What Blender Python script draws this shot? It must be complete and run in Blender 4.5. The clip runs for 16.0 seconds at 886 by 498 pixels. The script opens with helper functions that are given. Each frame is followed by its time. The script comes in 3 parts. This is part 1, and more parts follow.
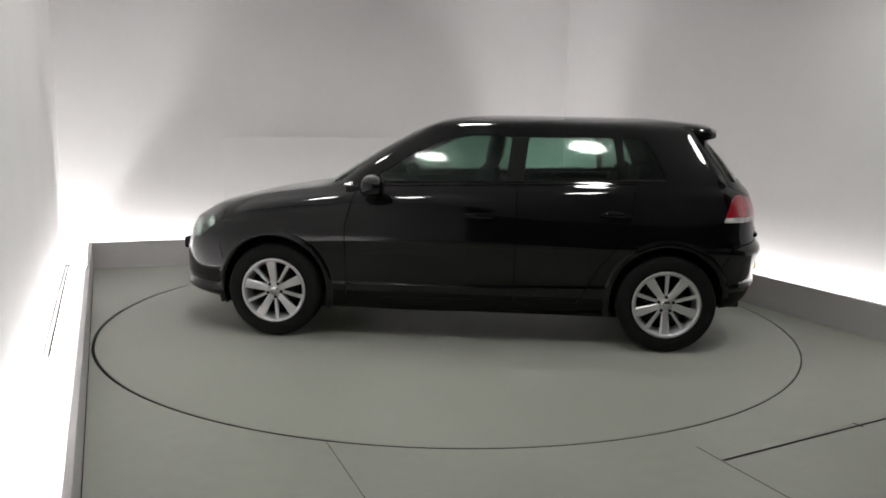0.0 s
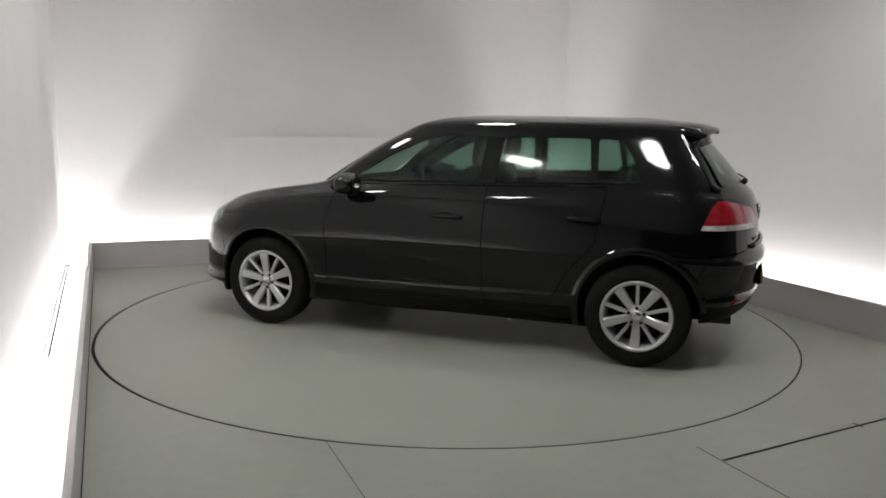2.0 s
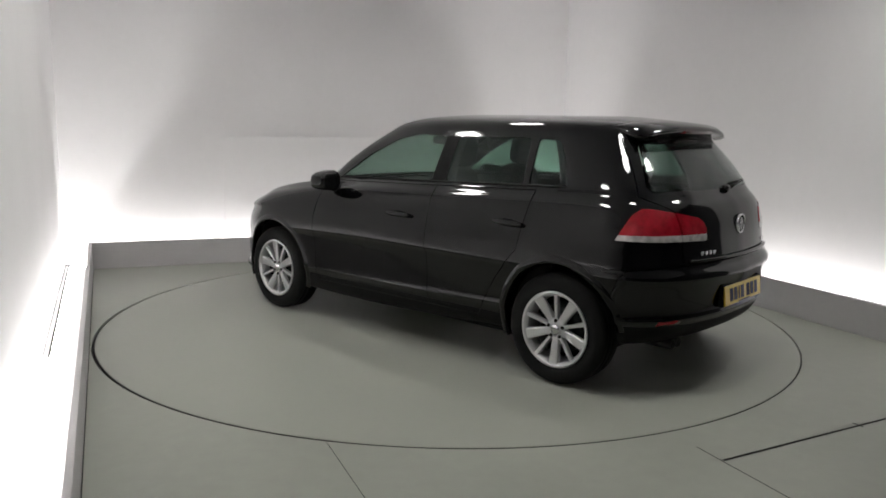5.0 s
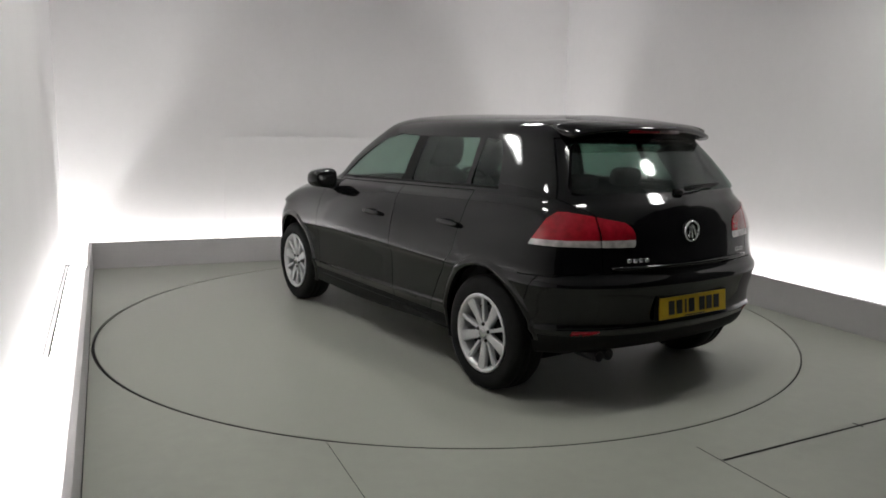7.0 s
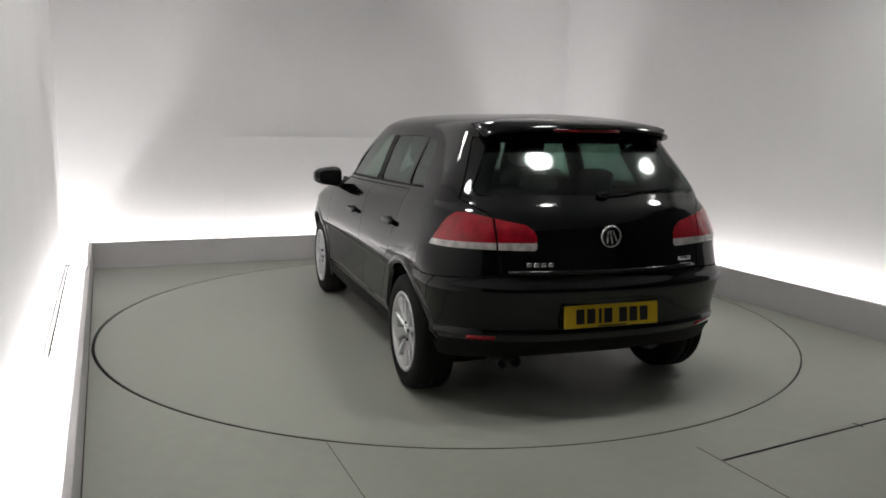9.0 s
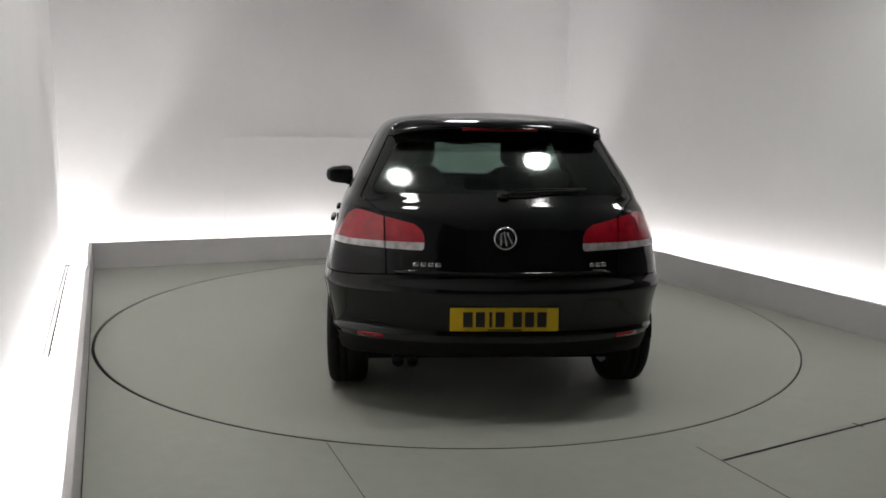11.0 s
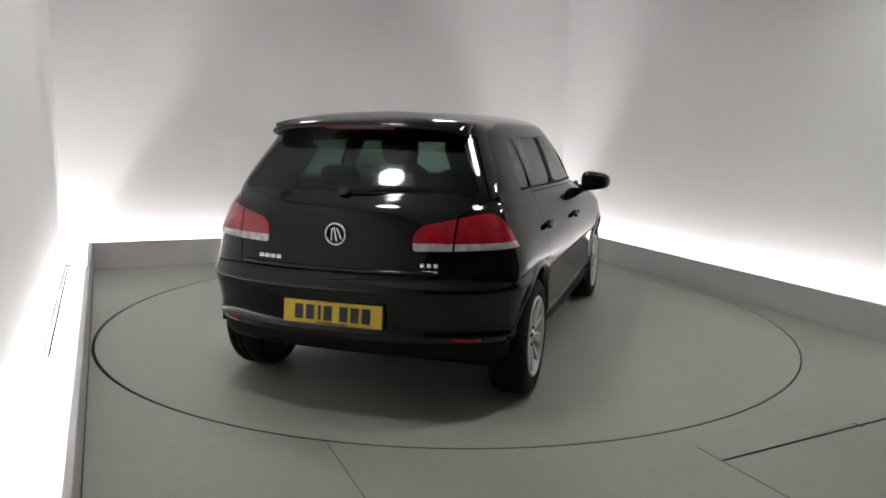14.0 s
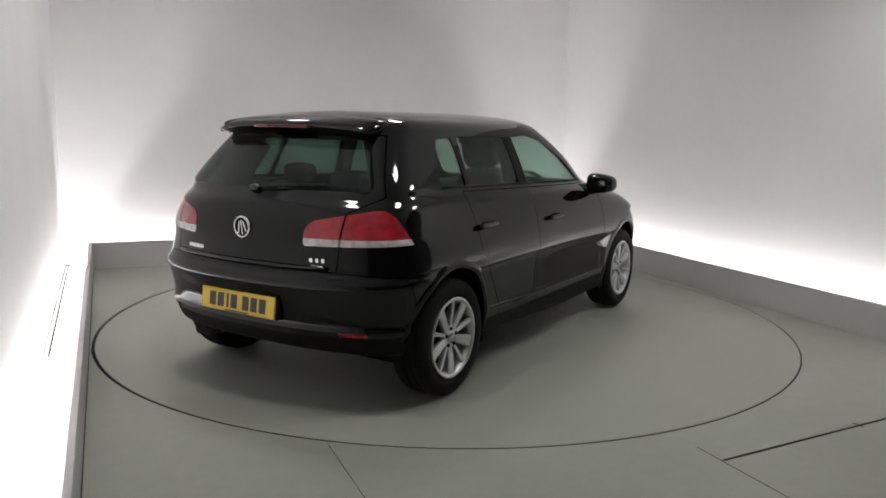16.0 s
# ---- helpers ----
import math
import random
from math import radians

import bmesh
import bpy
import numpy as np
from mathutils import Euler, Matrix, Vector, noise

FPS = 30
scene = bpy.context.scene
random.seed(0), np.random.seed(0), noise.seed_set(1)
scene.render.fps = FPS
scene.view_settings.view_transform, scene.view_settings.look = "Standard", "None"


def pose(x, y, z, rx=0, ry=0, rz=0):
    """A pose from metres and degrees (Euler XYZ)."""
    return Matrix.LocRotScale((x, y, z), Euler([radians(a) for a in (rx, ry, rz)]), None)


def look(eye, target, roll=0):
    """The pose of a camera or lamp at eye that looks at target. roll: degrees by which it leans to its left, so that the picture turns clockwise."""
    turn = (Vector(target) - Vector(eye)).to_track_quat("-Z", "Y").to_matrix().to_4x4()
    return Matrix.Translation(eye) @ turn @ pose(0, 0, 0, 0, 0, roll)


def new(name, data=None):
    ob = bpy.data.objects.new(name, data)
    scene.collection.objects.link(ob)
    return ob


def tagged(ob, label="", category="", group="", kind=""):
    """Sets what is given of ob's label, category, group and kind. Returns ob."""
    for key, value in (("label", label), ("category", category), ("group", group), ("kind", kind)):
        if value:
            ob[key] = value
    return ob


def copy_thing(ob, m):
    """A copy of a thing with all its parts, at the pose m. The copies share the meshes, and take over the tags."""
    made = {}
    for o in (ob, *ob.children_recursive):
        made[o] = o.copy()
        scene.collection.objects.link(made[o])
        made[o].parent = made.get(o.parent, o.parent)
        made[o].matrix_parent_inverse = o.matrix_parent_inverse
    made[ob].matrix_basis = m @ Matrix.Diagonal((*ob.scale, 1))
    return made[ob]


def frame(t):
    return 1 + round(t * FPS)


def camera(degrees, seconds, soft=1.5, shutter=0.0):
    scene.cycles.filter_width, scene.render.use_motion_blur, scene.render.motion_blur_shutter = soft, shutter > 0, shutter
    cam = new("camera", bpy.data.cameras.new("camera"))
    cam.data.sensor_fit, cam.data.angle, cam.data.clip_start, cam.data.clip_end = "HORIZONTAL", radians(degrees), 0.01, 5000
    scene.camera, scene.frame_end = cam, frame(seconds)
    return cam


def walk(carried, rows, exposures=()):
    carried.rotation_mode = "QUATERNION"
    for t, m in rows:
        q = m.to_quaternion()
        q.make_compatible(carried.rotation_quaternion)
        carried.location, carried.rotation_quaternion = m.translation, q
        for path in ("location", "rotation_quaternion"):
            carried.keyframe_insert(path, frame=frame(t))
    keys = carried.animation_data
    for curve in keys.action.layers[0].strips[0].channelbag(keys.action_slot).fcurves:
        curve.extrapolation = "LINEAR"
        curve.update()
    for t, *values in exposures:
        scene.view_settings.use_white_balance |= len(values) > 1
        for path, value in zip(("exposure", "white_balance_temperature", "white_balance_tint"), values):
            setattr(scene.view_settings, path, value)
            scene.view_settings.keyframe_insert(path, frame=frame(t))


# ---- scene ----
# camera: fixed on its mount beside the side wall
EYE = (0.0, -5.7553, 1.4323)
FWD = (-0.00682, 0.98739, -0.15817)
cam = camera(59.42, 16.0, soft=1.7)
cam_pose = look(EYE, tuple(e + f for e, f in zip(EYE, FWD)), 0.974)
walk(cam, [(0.0, cam_pose), (16.0, cam_pose)])
scene.view_settings.exposure = 0.0

# world: the room is closed, only a trace of ambient light
world = bpy.data.worlds.new("world")
world.use_nodes = True
world.node_tree.nodes["Background"].inputs[0].default_value = (0.02, 0.02, 0.02, 1)
world.node_tree.nodes["Background"].inputs[1].default_value = 0.2
scene.world = world

LED_POWER = 48.0
LAMP_POWER = 58.0
CEILING = 2.96


# ---------------------------------------------------------------- materials
def material(name, colour, rough=0.5, metal=0.0, coat=0.0, spec=0.5, vary=0.0, scale=6.0, bump=0.0, bump_scale=60.0,
             rough_vary=0.0, emit=0.0, alpha_tint=None):
    m = bpy.data.materials.new(name)
    m.use_nodes = True
    nt = m.node_tree
    b = nt.nodes["Principled BSDF"]
    b.inputs["Base Color"].default_value = (*colour, 1)
    b.inputs["Roughness"].default_value = rough
    b.inputs["Metallic"].default_value = metal
    b.inputs["Coat Weight"].default_value = coat
    b.inputs["Coat Roughness"].default_value = 0.075
    b.inputs["Specular IOR Level"].default_value = spec
    if emit:
        b.inputs["Emission Color"].default_value = (*colour, 1)
        b.inputs["Emission Strength"].default_value = emit
    if vary or bump or rough_vary:
        tc = nt.nodes.new("ShaderNodeTexCoord")
    if vary or rough_vary:
        big = nt.nodes.new("ShaderNodeTexNoise")
        big.inputs["Scale"].default_value = scale
        big.inputs["Detail"].default_value = 6
        fine = nt.nodes.new("ShaderNodeTexNoise")
        fine.inputs["Scale"].default_value = scale * 14
        fine.inputs["Detail"].default_value = 3
        nt.links.new(tc.outputs["Object"], big.inputs["Vector"])
        nt.links.new(tc.outputs["Object"], fine.inputs["Vector"])
        add = nt.nodes.new("ShaderNodeMath")
        add.operation = "MULTIPLY_ADD"
        add.inputs[1].default_value = 0.35
        nt.links.new(fine.outputs["Fac"], add.inputs[0])
        nt.links.new(big.outputs["Fac"], add.inputs[2])
        if vary:
            ramp = nt.nodes.new("ShaderNodeMapRange")
            ramp.inputs["From Min"].default_value, ramp.inputs["From Max"].default_value = 0.4, 0.95
            ramp.inputs["To Min"].default_value, ramp.inputs["To Max"].default_value = 1 - vary, 1 + vary
            nt.links.new(add.outputs[0], ramp.inputs["Value"])
            mul = nt.nodes.new("ShaderNodeVectorMath")
            mul.operation = "SCALE"
            mul.inputs[0].default_value = colour
            nt.links.new(ramp.outputs[0], mul.inputs["Scale"])
            nt.links.new(mul.outputs[0], b.inputs["Base Color"])
        if rough_vary:
            rr = nt.nodes.new("ShaderNodeMapRange")
            rr.inputs["From Min"].default_value, rr.inputs["From Max"].default_value = 0.4, 0.95
            rr.inputs["To Min"].default_value, rr.inputs["To Max"].default_value = max(rough - rough_vary, 0.02), rough + rough_vary
            nt.links.new(add.outputs[0], rr.inputs["Value"])
            nt.links.new(rr.outputs[0], b.inputs["Roughness"])
    if bump:
        nb = nt.nodes.new("ShaderNodeTexNoise")
        nb.inputs["Scale"].default_value = bump_scale
        nb.inputs["Detail"].default_value = 4
        nt.links.new(tc.outputs["Object"], nb.inputs["Vector"])
        bp = nt.nodes.new("ShaderNodeBump")
        bp.inputs["Strength"].default_value = bump
        bp.inputs["Distance"].default_value = 0.004
        nt.links.new(nb.outputs["Fac"], bp.inputs["Height"])
        nt.links.new(bp.outputs["Normal"], b.inputs["Normal"])
    return m


def glass_material(name, tint, gloss=0.045):
    m = bpy.data.materials.new(name)
    m.use_nodes = True
    nt = m.node_tree
    nt.nodes.remove(nt.nodes["Principled BSDF"])
    out = nt.nodes["Material Output"]
    tr = nt.nodes.new("ShaderNodeBsdfTransparent")
    tr.inputs["Color"].default_value = (*tint, 1)
    gl = nt.nodes.new("ShaderNodeBsdfGlossy")
    gl.inputs["Roughness"].default_value = 0.10
    lw = nt.nodes.new("ShaderNodeLayerWeight")
    lw.inputs["Blend"].default_value = 0.5
    pw = nt.nodes.new("ShaderNodeMath")
    pw.operation = "POWER"
    pw.inputs[1].default_value = 5.0
    fr = nt.nodes.new("ShaderNodeMath")
    fr.operation = "MULTIPLY_ADD"
    fr.inputs[1].default_value, fr.inputs[2].default_value = 0.95, gloss
    nt.links.new(lw.outputs["Facing"], pw.inputs[0])
    nt.links.new(pw.outputs[0], fr.inputs[0])
    mix = nt.nodes.new("ShaderNodeMixShader")
    nt.links.new(fr.outputs[0], mix.inputs[0])
    nt.links.new(tr.outputs[0], mix.inputs[1])
    nt.links.new(gl.outputs[0], mix.inputs[2])
    nt.links.new(mix.outputs[0], out.inputs["Surface"])
    return m


def glow_material(name, colour, strength):
    m = bpy.data.materials.new(name)
    m.use_nodes = True
    nt = m.node_tree
    nt.nodes.remove(nt.nodes["Principled BSDF"])
    em = nt.nodes.new("ShaderNodeEmission")
    em.inputs["Color"].default_value = (*colour, 1)
    em.inputs["Strength"].default_value = strength
    nt.links.new(em.outputs[0], nt.nodes["Material Output"].inputs["Surface"])
    return m


WALL = material("wall_paint", (0.72, 0.705, 0.71), 0.75, vary=0.03, scale=1.2, bump=0.08, bump_scale=90)
CEIL = material("ceiling_paint", (0.62, 0.61, 0.615), 0.8, vary=0.03, scale=1.2)
FLOOR = material("floor_paint", (0.285, 0.292, 0.255), 0.50, spec=0.3, vary=0.13, scale=0.9, bump=0.05, bump_scale=140, rough_vary=0.08)
DISC = material("turntable_paint", (0.290, 0.297, 0.259), 0.48, spec=0.3, vary=0.07, scale=0.8, bump=0.05, bump_scale=140, rough_vary=0.08)
DARK_WALL = material("unseen_dark_wall", (0.10, 0.10, 0.102), 0.9, vary=0.2, scale=3)
KERB = material("kerb_paint", (0.47, 0.455, 0.458), 0.6, vary=0.06, scale=2.0, bump=0.06, bump_scale=80)
PIT = material("dark_gap", (0.02, 0.02, 0.02), 0.9)
PAINT = material("black_car_paint", (0.0025, 0.0025, 0.0030), 0.35, coat=0.9, spec=0.0)
# plastic trim; also carries the painted shade on the body-coloured sills
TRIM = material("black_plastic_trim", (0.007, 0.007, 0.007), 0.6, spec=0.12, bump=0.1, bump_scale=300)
GLOSS = material("gloss_black_trim", (0.006, 0.006, 0.006), 0.12)
SCREEN = glass_material("clear_screen_glass", (0.86, 0.92, 0.89))
GLASS = glass_material("tinted_side_glass", (0.58, 0.69, 0.64))
REAR_GLASS = glass_material("tinted_rear_glass", (0.45, 0.54, 0.505))
REFLECTOR = material("red_reflector", (0.26, 0.005, 0.012), 0.2, coat=0.6, vary=0.3, scale=60)
DARK_RED = material("dark_red_lens", (0.09, 0.003, 0.005), 0.15, coat=0.5)
RED = material("red_lamp_lens", (0.31, 0.005, 0.015), 0.10, coat=1.0, vary=0.35, scale=22)
CLEAR = material("clear_lamp_lens", (0.55, 0.52, 0.51), 0.12, coat=1.0, vary=0.5, scale=22)
ALLOY = material("silver_alloy", (0.58, 0.58, 0.59), 0.30, metal=0.6, vary=0.05, scale=12)
CHROME = material("chrome", (0.75, 0.75, 0.76), 0.12, metal=1.0)
RUBBER = material("tyre_rubber", (0.010, 0.010, 0.010), 0.75, spec=0.15, vary=0.2, scale=25, bump=0.2, bump_scale=200)
HEADLAMP = material("headlamp_housing", (0.10, 0.10, 0.105), 0.15, coat=1.0, vary=0.6, scale=14)
STEEL = material("brake_steel", (0.035, 0.035, 0.035), 0.4, metal=0.9)
YELLOW = material("yellow_plate", (0.64, 0.43, 0.018), 0.35, vary=0.04, scale=20)
INK = material("plate_ink", (0.012, 0.012, 0.012), 0.5)
FABRIC = material("charcoal_seat_cloth", (0.018, 0.018, 0.02), 0.9, vary=0.2, scale=40, bump=0.2, bump_scale=250)
LED = glow_material("led_glow", (1.0, 0.995, 0.975), LED_POWER)
LAMP = glow_material("lamp_glow", (1.0, 0.998, 0.96), LAMP_POWER)


# ---------------------------------------------------------------- mesh tools
def mesh_from(bm, name, mat, smooth=True):
    me = bpy.data.meshes.new(name)
    bm.normal_update()
    for f in bm.faces:
        f.smooth = smooth
    bm.to_mesh(me)
    bm.free()
    mats = mat if isinstance(mat, (list, tuple)) else [mat]
    for k in mats:
        me.materials.append(k)
    return me


def part(name, bm, mat, parent, label="", smooth=True):
    ob = new(name, mesh_from(bm, name, mat, smooth))
    ob.parent = parent
    if label:
        ob["label"] = label
    return ob


def structure(name, bm, mat, label, smooth=False):
    return tagged(new(name, mesh_from(bm, name, mat, smooth)), label, "", "", "structure")


def bm_box(x0, x1, y0, y1, z0, z1, bevel=0.0, seg=2):
    bm = bmesh.new()
    bmesh.ops.create_cube(bm, size=1.0)
    for v in bm.verts:
        v.co = Vector(((x0 + x1) / 2 + v.co.x * (x1 - x0), (y0 + y1) / 2 + v.co.y * (y1 - y0), (z0 + z1) / 2 + v.co.z * (z1 - z0)))
    if bevel:
        bmesh.ops.bevel(bm, geom=list(bm.edges), offset=bevel, segments=seg, profile=0.5, affect="EDGES")
    return bm


def bm_prism(outline, z0, z1, bevel=0.0):
    """A straight prism over an outline in x and y."""
    bm = bmesh.new()
    lo = [bm.verts.new((x, y, z0)) for x, y in outline]
    hi = [bm.verts.new((x, y, z1)) for x, y in outline]
    bm.faces.new(lo[::-1])
    bm.faces.new(hi)
    n = len(lo)
    for i in range(n):
        bm.faces.new((lo[i], lo[(i + 1) % n], hi[(i + 1) % n], hi[i]))
    bmesh.ops.recalc_face_normals(bm, faces=list(bm.faces))
    if bevel:
        bmesh.ops.bevel(bm, geom=list(bm.edges), offset=bevel, segments=2, profile=0.5, affect="EDGES")
    return bm


def bm_lathe(profile, n=48, closed=True):
    """Turn a profile of (radius, y) round the y axis."""
    bm = bmesh.new()
    rings = []
    for i in range(n):
        a = 2 * math.pi * i / n
        rings.append([bm.verts.new((r * math.cos(a), y, r * math.sin(a))) for r, y in profile])
    m = len(profile)
    for i in range(n):
        p, q = rings[i], rings[(i + 1) % n]
        for j in range(m if closed else m - 1):
            k = (j + 1) % m
            bm.faces.new((p[j], p[k], q[k], q[j]))
    bmesh.ops.recalc_face_normals(bm, faces=list(bm.faces))
    return bm


def bm_tube(points, radius, n=10):
    bm = bmesh.new()
    pts = [Vector(p) for p in points]
    rings = []
    for i, p in enumerate(pts):
        d = (pts[min(i + 1, len(pts) - 1)] - pts[max(i - 1, 0)]).normalized()
        a = d.orthogonal().normalized()
        b = d.cross(a)
        rings.append([bm.verts.new(p + radius * (math.cos(2 * math.pi * k / n) * a + math.sin(2 * math.pi * k / n) * b)) for k in range(n)])
    for p, q in zip(rings, rings[1:]):
        for k in range(n):
            bm.faces.new((p[k], p[(k + 1) % n], q[(k + 1) % n], q[k]))
    bm.faces.new(rings[0][::-1])
    bm.faces.new(rings[-1])
    bmesh.ops.recalc_face_normals(bm, faces=list(bm.faces))
    return bm


def bm_join(parts):
    out = bmesh.new()
    for b in parts:
        me = bpy.data.meshes.new("joined")
        b.to_mesh(me)
        b.free()
        out.from_mesh(me)
        bpy.data.meshes.remove(me)
    return out


def moved(bm, m):
    bmesh.ops.transform(bm, matrix=m, verts=list(bm.verts))
    return bm


def cut(bm, planes, pick):
    """Cut the picked faces along the planes of a convex region: each plane is a point and an outward normal."""
    for co, no in planes:
        faces = [f for f in bm.faces if pick(f)]
        edges = {e for f in faces for e in f.edges}
        verts = {v for f in faces for v in f.verts}
        bmesh.ops.bisect_plane(bm, geom=list(verts) + list(edges) + faces, plane_co=co, plane_no=no, dist=1e-6)


def inside(p, planes):
    return all((p - Vector(co)).dot(Vector(no)) < 1e-5 for co, no in planes)


def region(outline, axis):
    """The planes of a convex outline seen along an axis: outline in (x, z) for axis y, in (y, z) for axis x, in (x, y) for axis z."""
    cx = sum(p[0] for p in outline) / len(outline)
    cy = sum(p[1] for p in outline) / len(outline)
    out = []
    for (a, b), (c, d) in zip(outline, outline[1:] + outline[:1]):
        n = Vector((d - b, a - c))
        if n.length < 1e-7:
            continue
        n.normalize()
        if n.x * (a - cx) + n.y * (b - cy) < 0:
            n = -n
        if axis == "y":
            out.append(((a, 0, b), (n.x, 0, n.y)))
        elif axis == "x":
            out.append(((0, a, b), (0, n.x, n.y)))
        else:
            out.append(((a, b, 0), (n.x, n.y, 0)))
    return out


def rounded(outline, r, n=5):
    """Round the corners of a convex outline."""
    pts = [Vector(p) for p in outline]
    out = []
    for i, p in enumerate(pts):
        a, b = pts[i - 1] - p, pts[(i + 1) % len(pts)] - p
        k = min(r, a.length * 0.45, b.length * 0.45)
        s, e = p + a.normalized() * k, p + b.normalized() * k
        for j in range(n + 1):
            t = j / n
            out.append(tuple((1 - t) ** 2 * s + 2 * t * (1 - t) * p + t * t * e))
    return out


def stroke(p, q, w):
    """A thin strip from p to q, w wide, as a convex outline."""
    p, q = Vector(p), Vector(q)
    d = (q - p).normalized() * (w / 2)
    n = Vector((-d.y, d.x))
    return [tuple(p + n), tuple(q + n), tuple(q - n), tuple(p - n)]


# ---------------------------------------------------------------- the room
BL = Vector((-3.429, 1.594))
BR = Vector((1.249, 3.459))
SIDE = Vector((0.4065, -0.9137)).normalized()
NL = BL + SIDE * 9.6
NR = BR + SIDE * 9.6
R_DISC = 2.452
PANEL = (1.27, 4.03, 1.275)


def shifted(p, q, r, d):
    """The corner q of p-q-r pushed outwards by d from both of its sides."""
    a, b = (q - p).normalized(), (r - q).normalized()
    na, nb = Vector((-a.y, a.x)), Vector((-b.y, b.x))
    m = (na + nb).normalized()
    return q + m * (d / m.dot(na))


def ring_points(d):
    c = [NL, BL, BR, NR]
    return [shifted(c[i - 1], c[i], c[(i + 1) % 4], d) for i in range(4)]


def build_room():
    # floor with a round opening for the turntable
    bm = bmesh.new()
    corners = ring_points(-0.006)
    n = 192
    hole = [Vector(((R_DISC + 0.014) * math.cos(2 * math.pi * i / n) - 0.006, (R_DISC + 0.014) * math.sin(2 * math.pi * i / n) - 0.002)) for i in range(n)]
    outer = []
    for p in hole:
        d = p.normalized()
        best = 1e9
        for a, b in zip(corners, corners[1:] + corners[:1]):
            e = b - a
            den = d.x * e.y - d.y * e.x
            if abs(den) > 1e-9:
                s = (a.x * e.y - a.y * e.x) / den
                u = (a.x * d.y - a.y * d.x) / den
                if s > 0 and -1e-6 <= u <= 1 + 1e-6:
                    best = min(best, s)
        outer.append(d * max(best, R_DISC + 0.02))
    hv = [bm.verts.new((*p, 0)) for p in hole]
    ov = [bm.verts.new((*p, 0)) for p in outer]
    lv = [bm.verts.new((*p, -0.02)) for p in hole]
    for i in range(n):
        j = (i + 1) % n
        bm.faces.new((hv[i], ov[i], ov[j], hv[j]))
        bm.faces.new((lv[i], hv[i], hv[j], lv[j]))
    for c in corners:
        near = sorted(range(n), key=lambda i: (outer[i] - c).length)[:2]
        cv = bm.verts.new((*c, 0))
        if abs(near[0] - near[1]) in (1, n - 1):
            bm.faces.new((ov[near[0]], cv, ov[near[1]]))
    bm.normal_update()
    joint = 0.013
    seams = [((-0.545, -2.40), (1.29, -6.55), joint * 0.25), ((1.15, -2.39), (2.98, -6.5), joint * 0.45), ((1.222, -2.53), (4.05, -1.01), joint * 1.15), ((2.03, -2.055), (2.055, -2.105), 0.012)]
    for p, q, w in seams:
        pl = region(stroke(p, q, w), "z")
        cut(bm, pl, lambda f: f.normal.z ** 2 > 0.5 or len(f.verts) == 3)
        bmesh.ops.delete(bm, geom=[f for f in bm.faces if inside(f.calc_center_median(), pl) and f.calc_center_median().z > -0.001], context="FACES")
    bmesh.ops.recalc_face_normals(bm, faces=list(bm.faces))
    for f in bm.faces:
        if f.calc_center_median().z > -0.001 and f.normal.z < 0:
            f.normal_flip()
    structure("floor", bm, FLOOR, "smooth grey painted studio floor with thin panel joints")
    far = ring_points(0.26)
    bm = bm_prism([tuple(p) for p in far], -0.12, -0.03)
    structure("ground", bm, PIT, "dark base under the floor joints")
    # cove floor behind the kerbs, kerbs, walls
    names = ["left", "back", "right", "near"]
    a0, a1, a2, a3 = ring_points(0.0), ring_points(0.03), ring_points(0.255), ring_points(0.42)
    cove, wall = ring_points(0.275), ring_points(0.45)
    for i, nm in enumerate(names):
        j = (i + 1) % 4
        inner, outer = (a2[i], a2[j]), (a3[i], a3[j])
        spans = [("", 0.0, 1.0, WALL, "smooth white painted studio wall")]
        # unseen near spans and end wall, made dark so the car paint reflects dark
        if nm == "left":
            spans = [("_far", 0.22, 1.0, WALL, "smooth white painted studio wall"), ("_near", 0.0, 0.22, DARK_WALL, "plain unseen side wall, kept dark for the paint reflections")]
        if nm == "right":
            spans = [("_far", 0.0, 0.52, WALL, "smooth white painted studio wall"), ("_near", 0.52, 1.0, DARK_WALL, "plain unseen side wall, kept dark for the paint reflections")]
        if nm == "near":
            spans = [("", 0.0, 1.0, DARK_WALL, "plain unseen end wall, kept dark for the paint reflections")]
        else:
            bm = bm_prism([tuple(a0[i]), tuple(a0[j]), tuple(a1[j]), tuple(a1[i])], -0.025, 0.252, 0.004)
            structure("kerb_" + nm, bm, KERB, "low grey painted kerb hiding a light strip")
            bm = bm_prism([tuple(a1[i]), tuple(a1[j]), tuple(a2[j]), tuple(a2[i])], -0.025, -0.002)
            structure("cove_floor_" + nm, bm, WALL, "white floor of the light cove behind the kerb")
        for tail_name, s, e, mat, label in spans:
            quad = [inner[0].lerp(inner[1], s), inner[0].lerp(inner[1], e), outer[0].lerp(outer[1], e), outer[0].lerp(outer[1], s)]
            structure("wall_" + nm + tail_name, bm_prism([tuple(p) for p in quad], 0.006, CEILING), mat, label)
    # flush access panel on the back wall, a little proud of it
    d = (BR - BL).normalized()
    o = Vector((-d.y, d.x))
    p0, p1 = BL + d * PANEL[0] + o * 0.2555, BL + d * PANEL[1] + o * 0.2555
    bm = bm_prism([tuple(p0), tuple(p1), tuple(p1 - o * 0.008), tuple(p0 - o * 0.008)], 0.03, PANEL[2], 0.0015)
    structure("wall_panel", bm, WALL, "flush white access panel on the back wall")
    bm = bm_prism([tuple(p) for p in a3], CEILING, CEILING + 0.1)
    structure("ceiling", bm, CEIL, "plain pale studio ceiling")
    # black tube added in place of the dark joint where the cove floor meets the side wall
    w = (a2[1] - a2[0]).normalized()
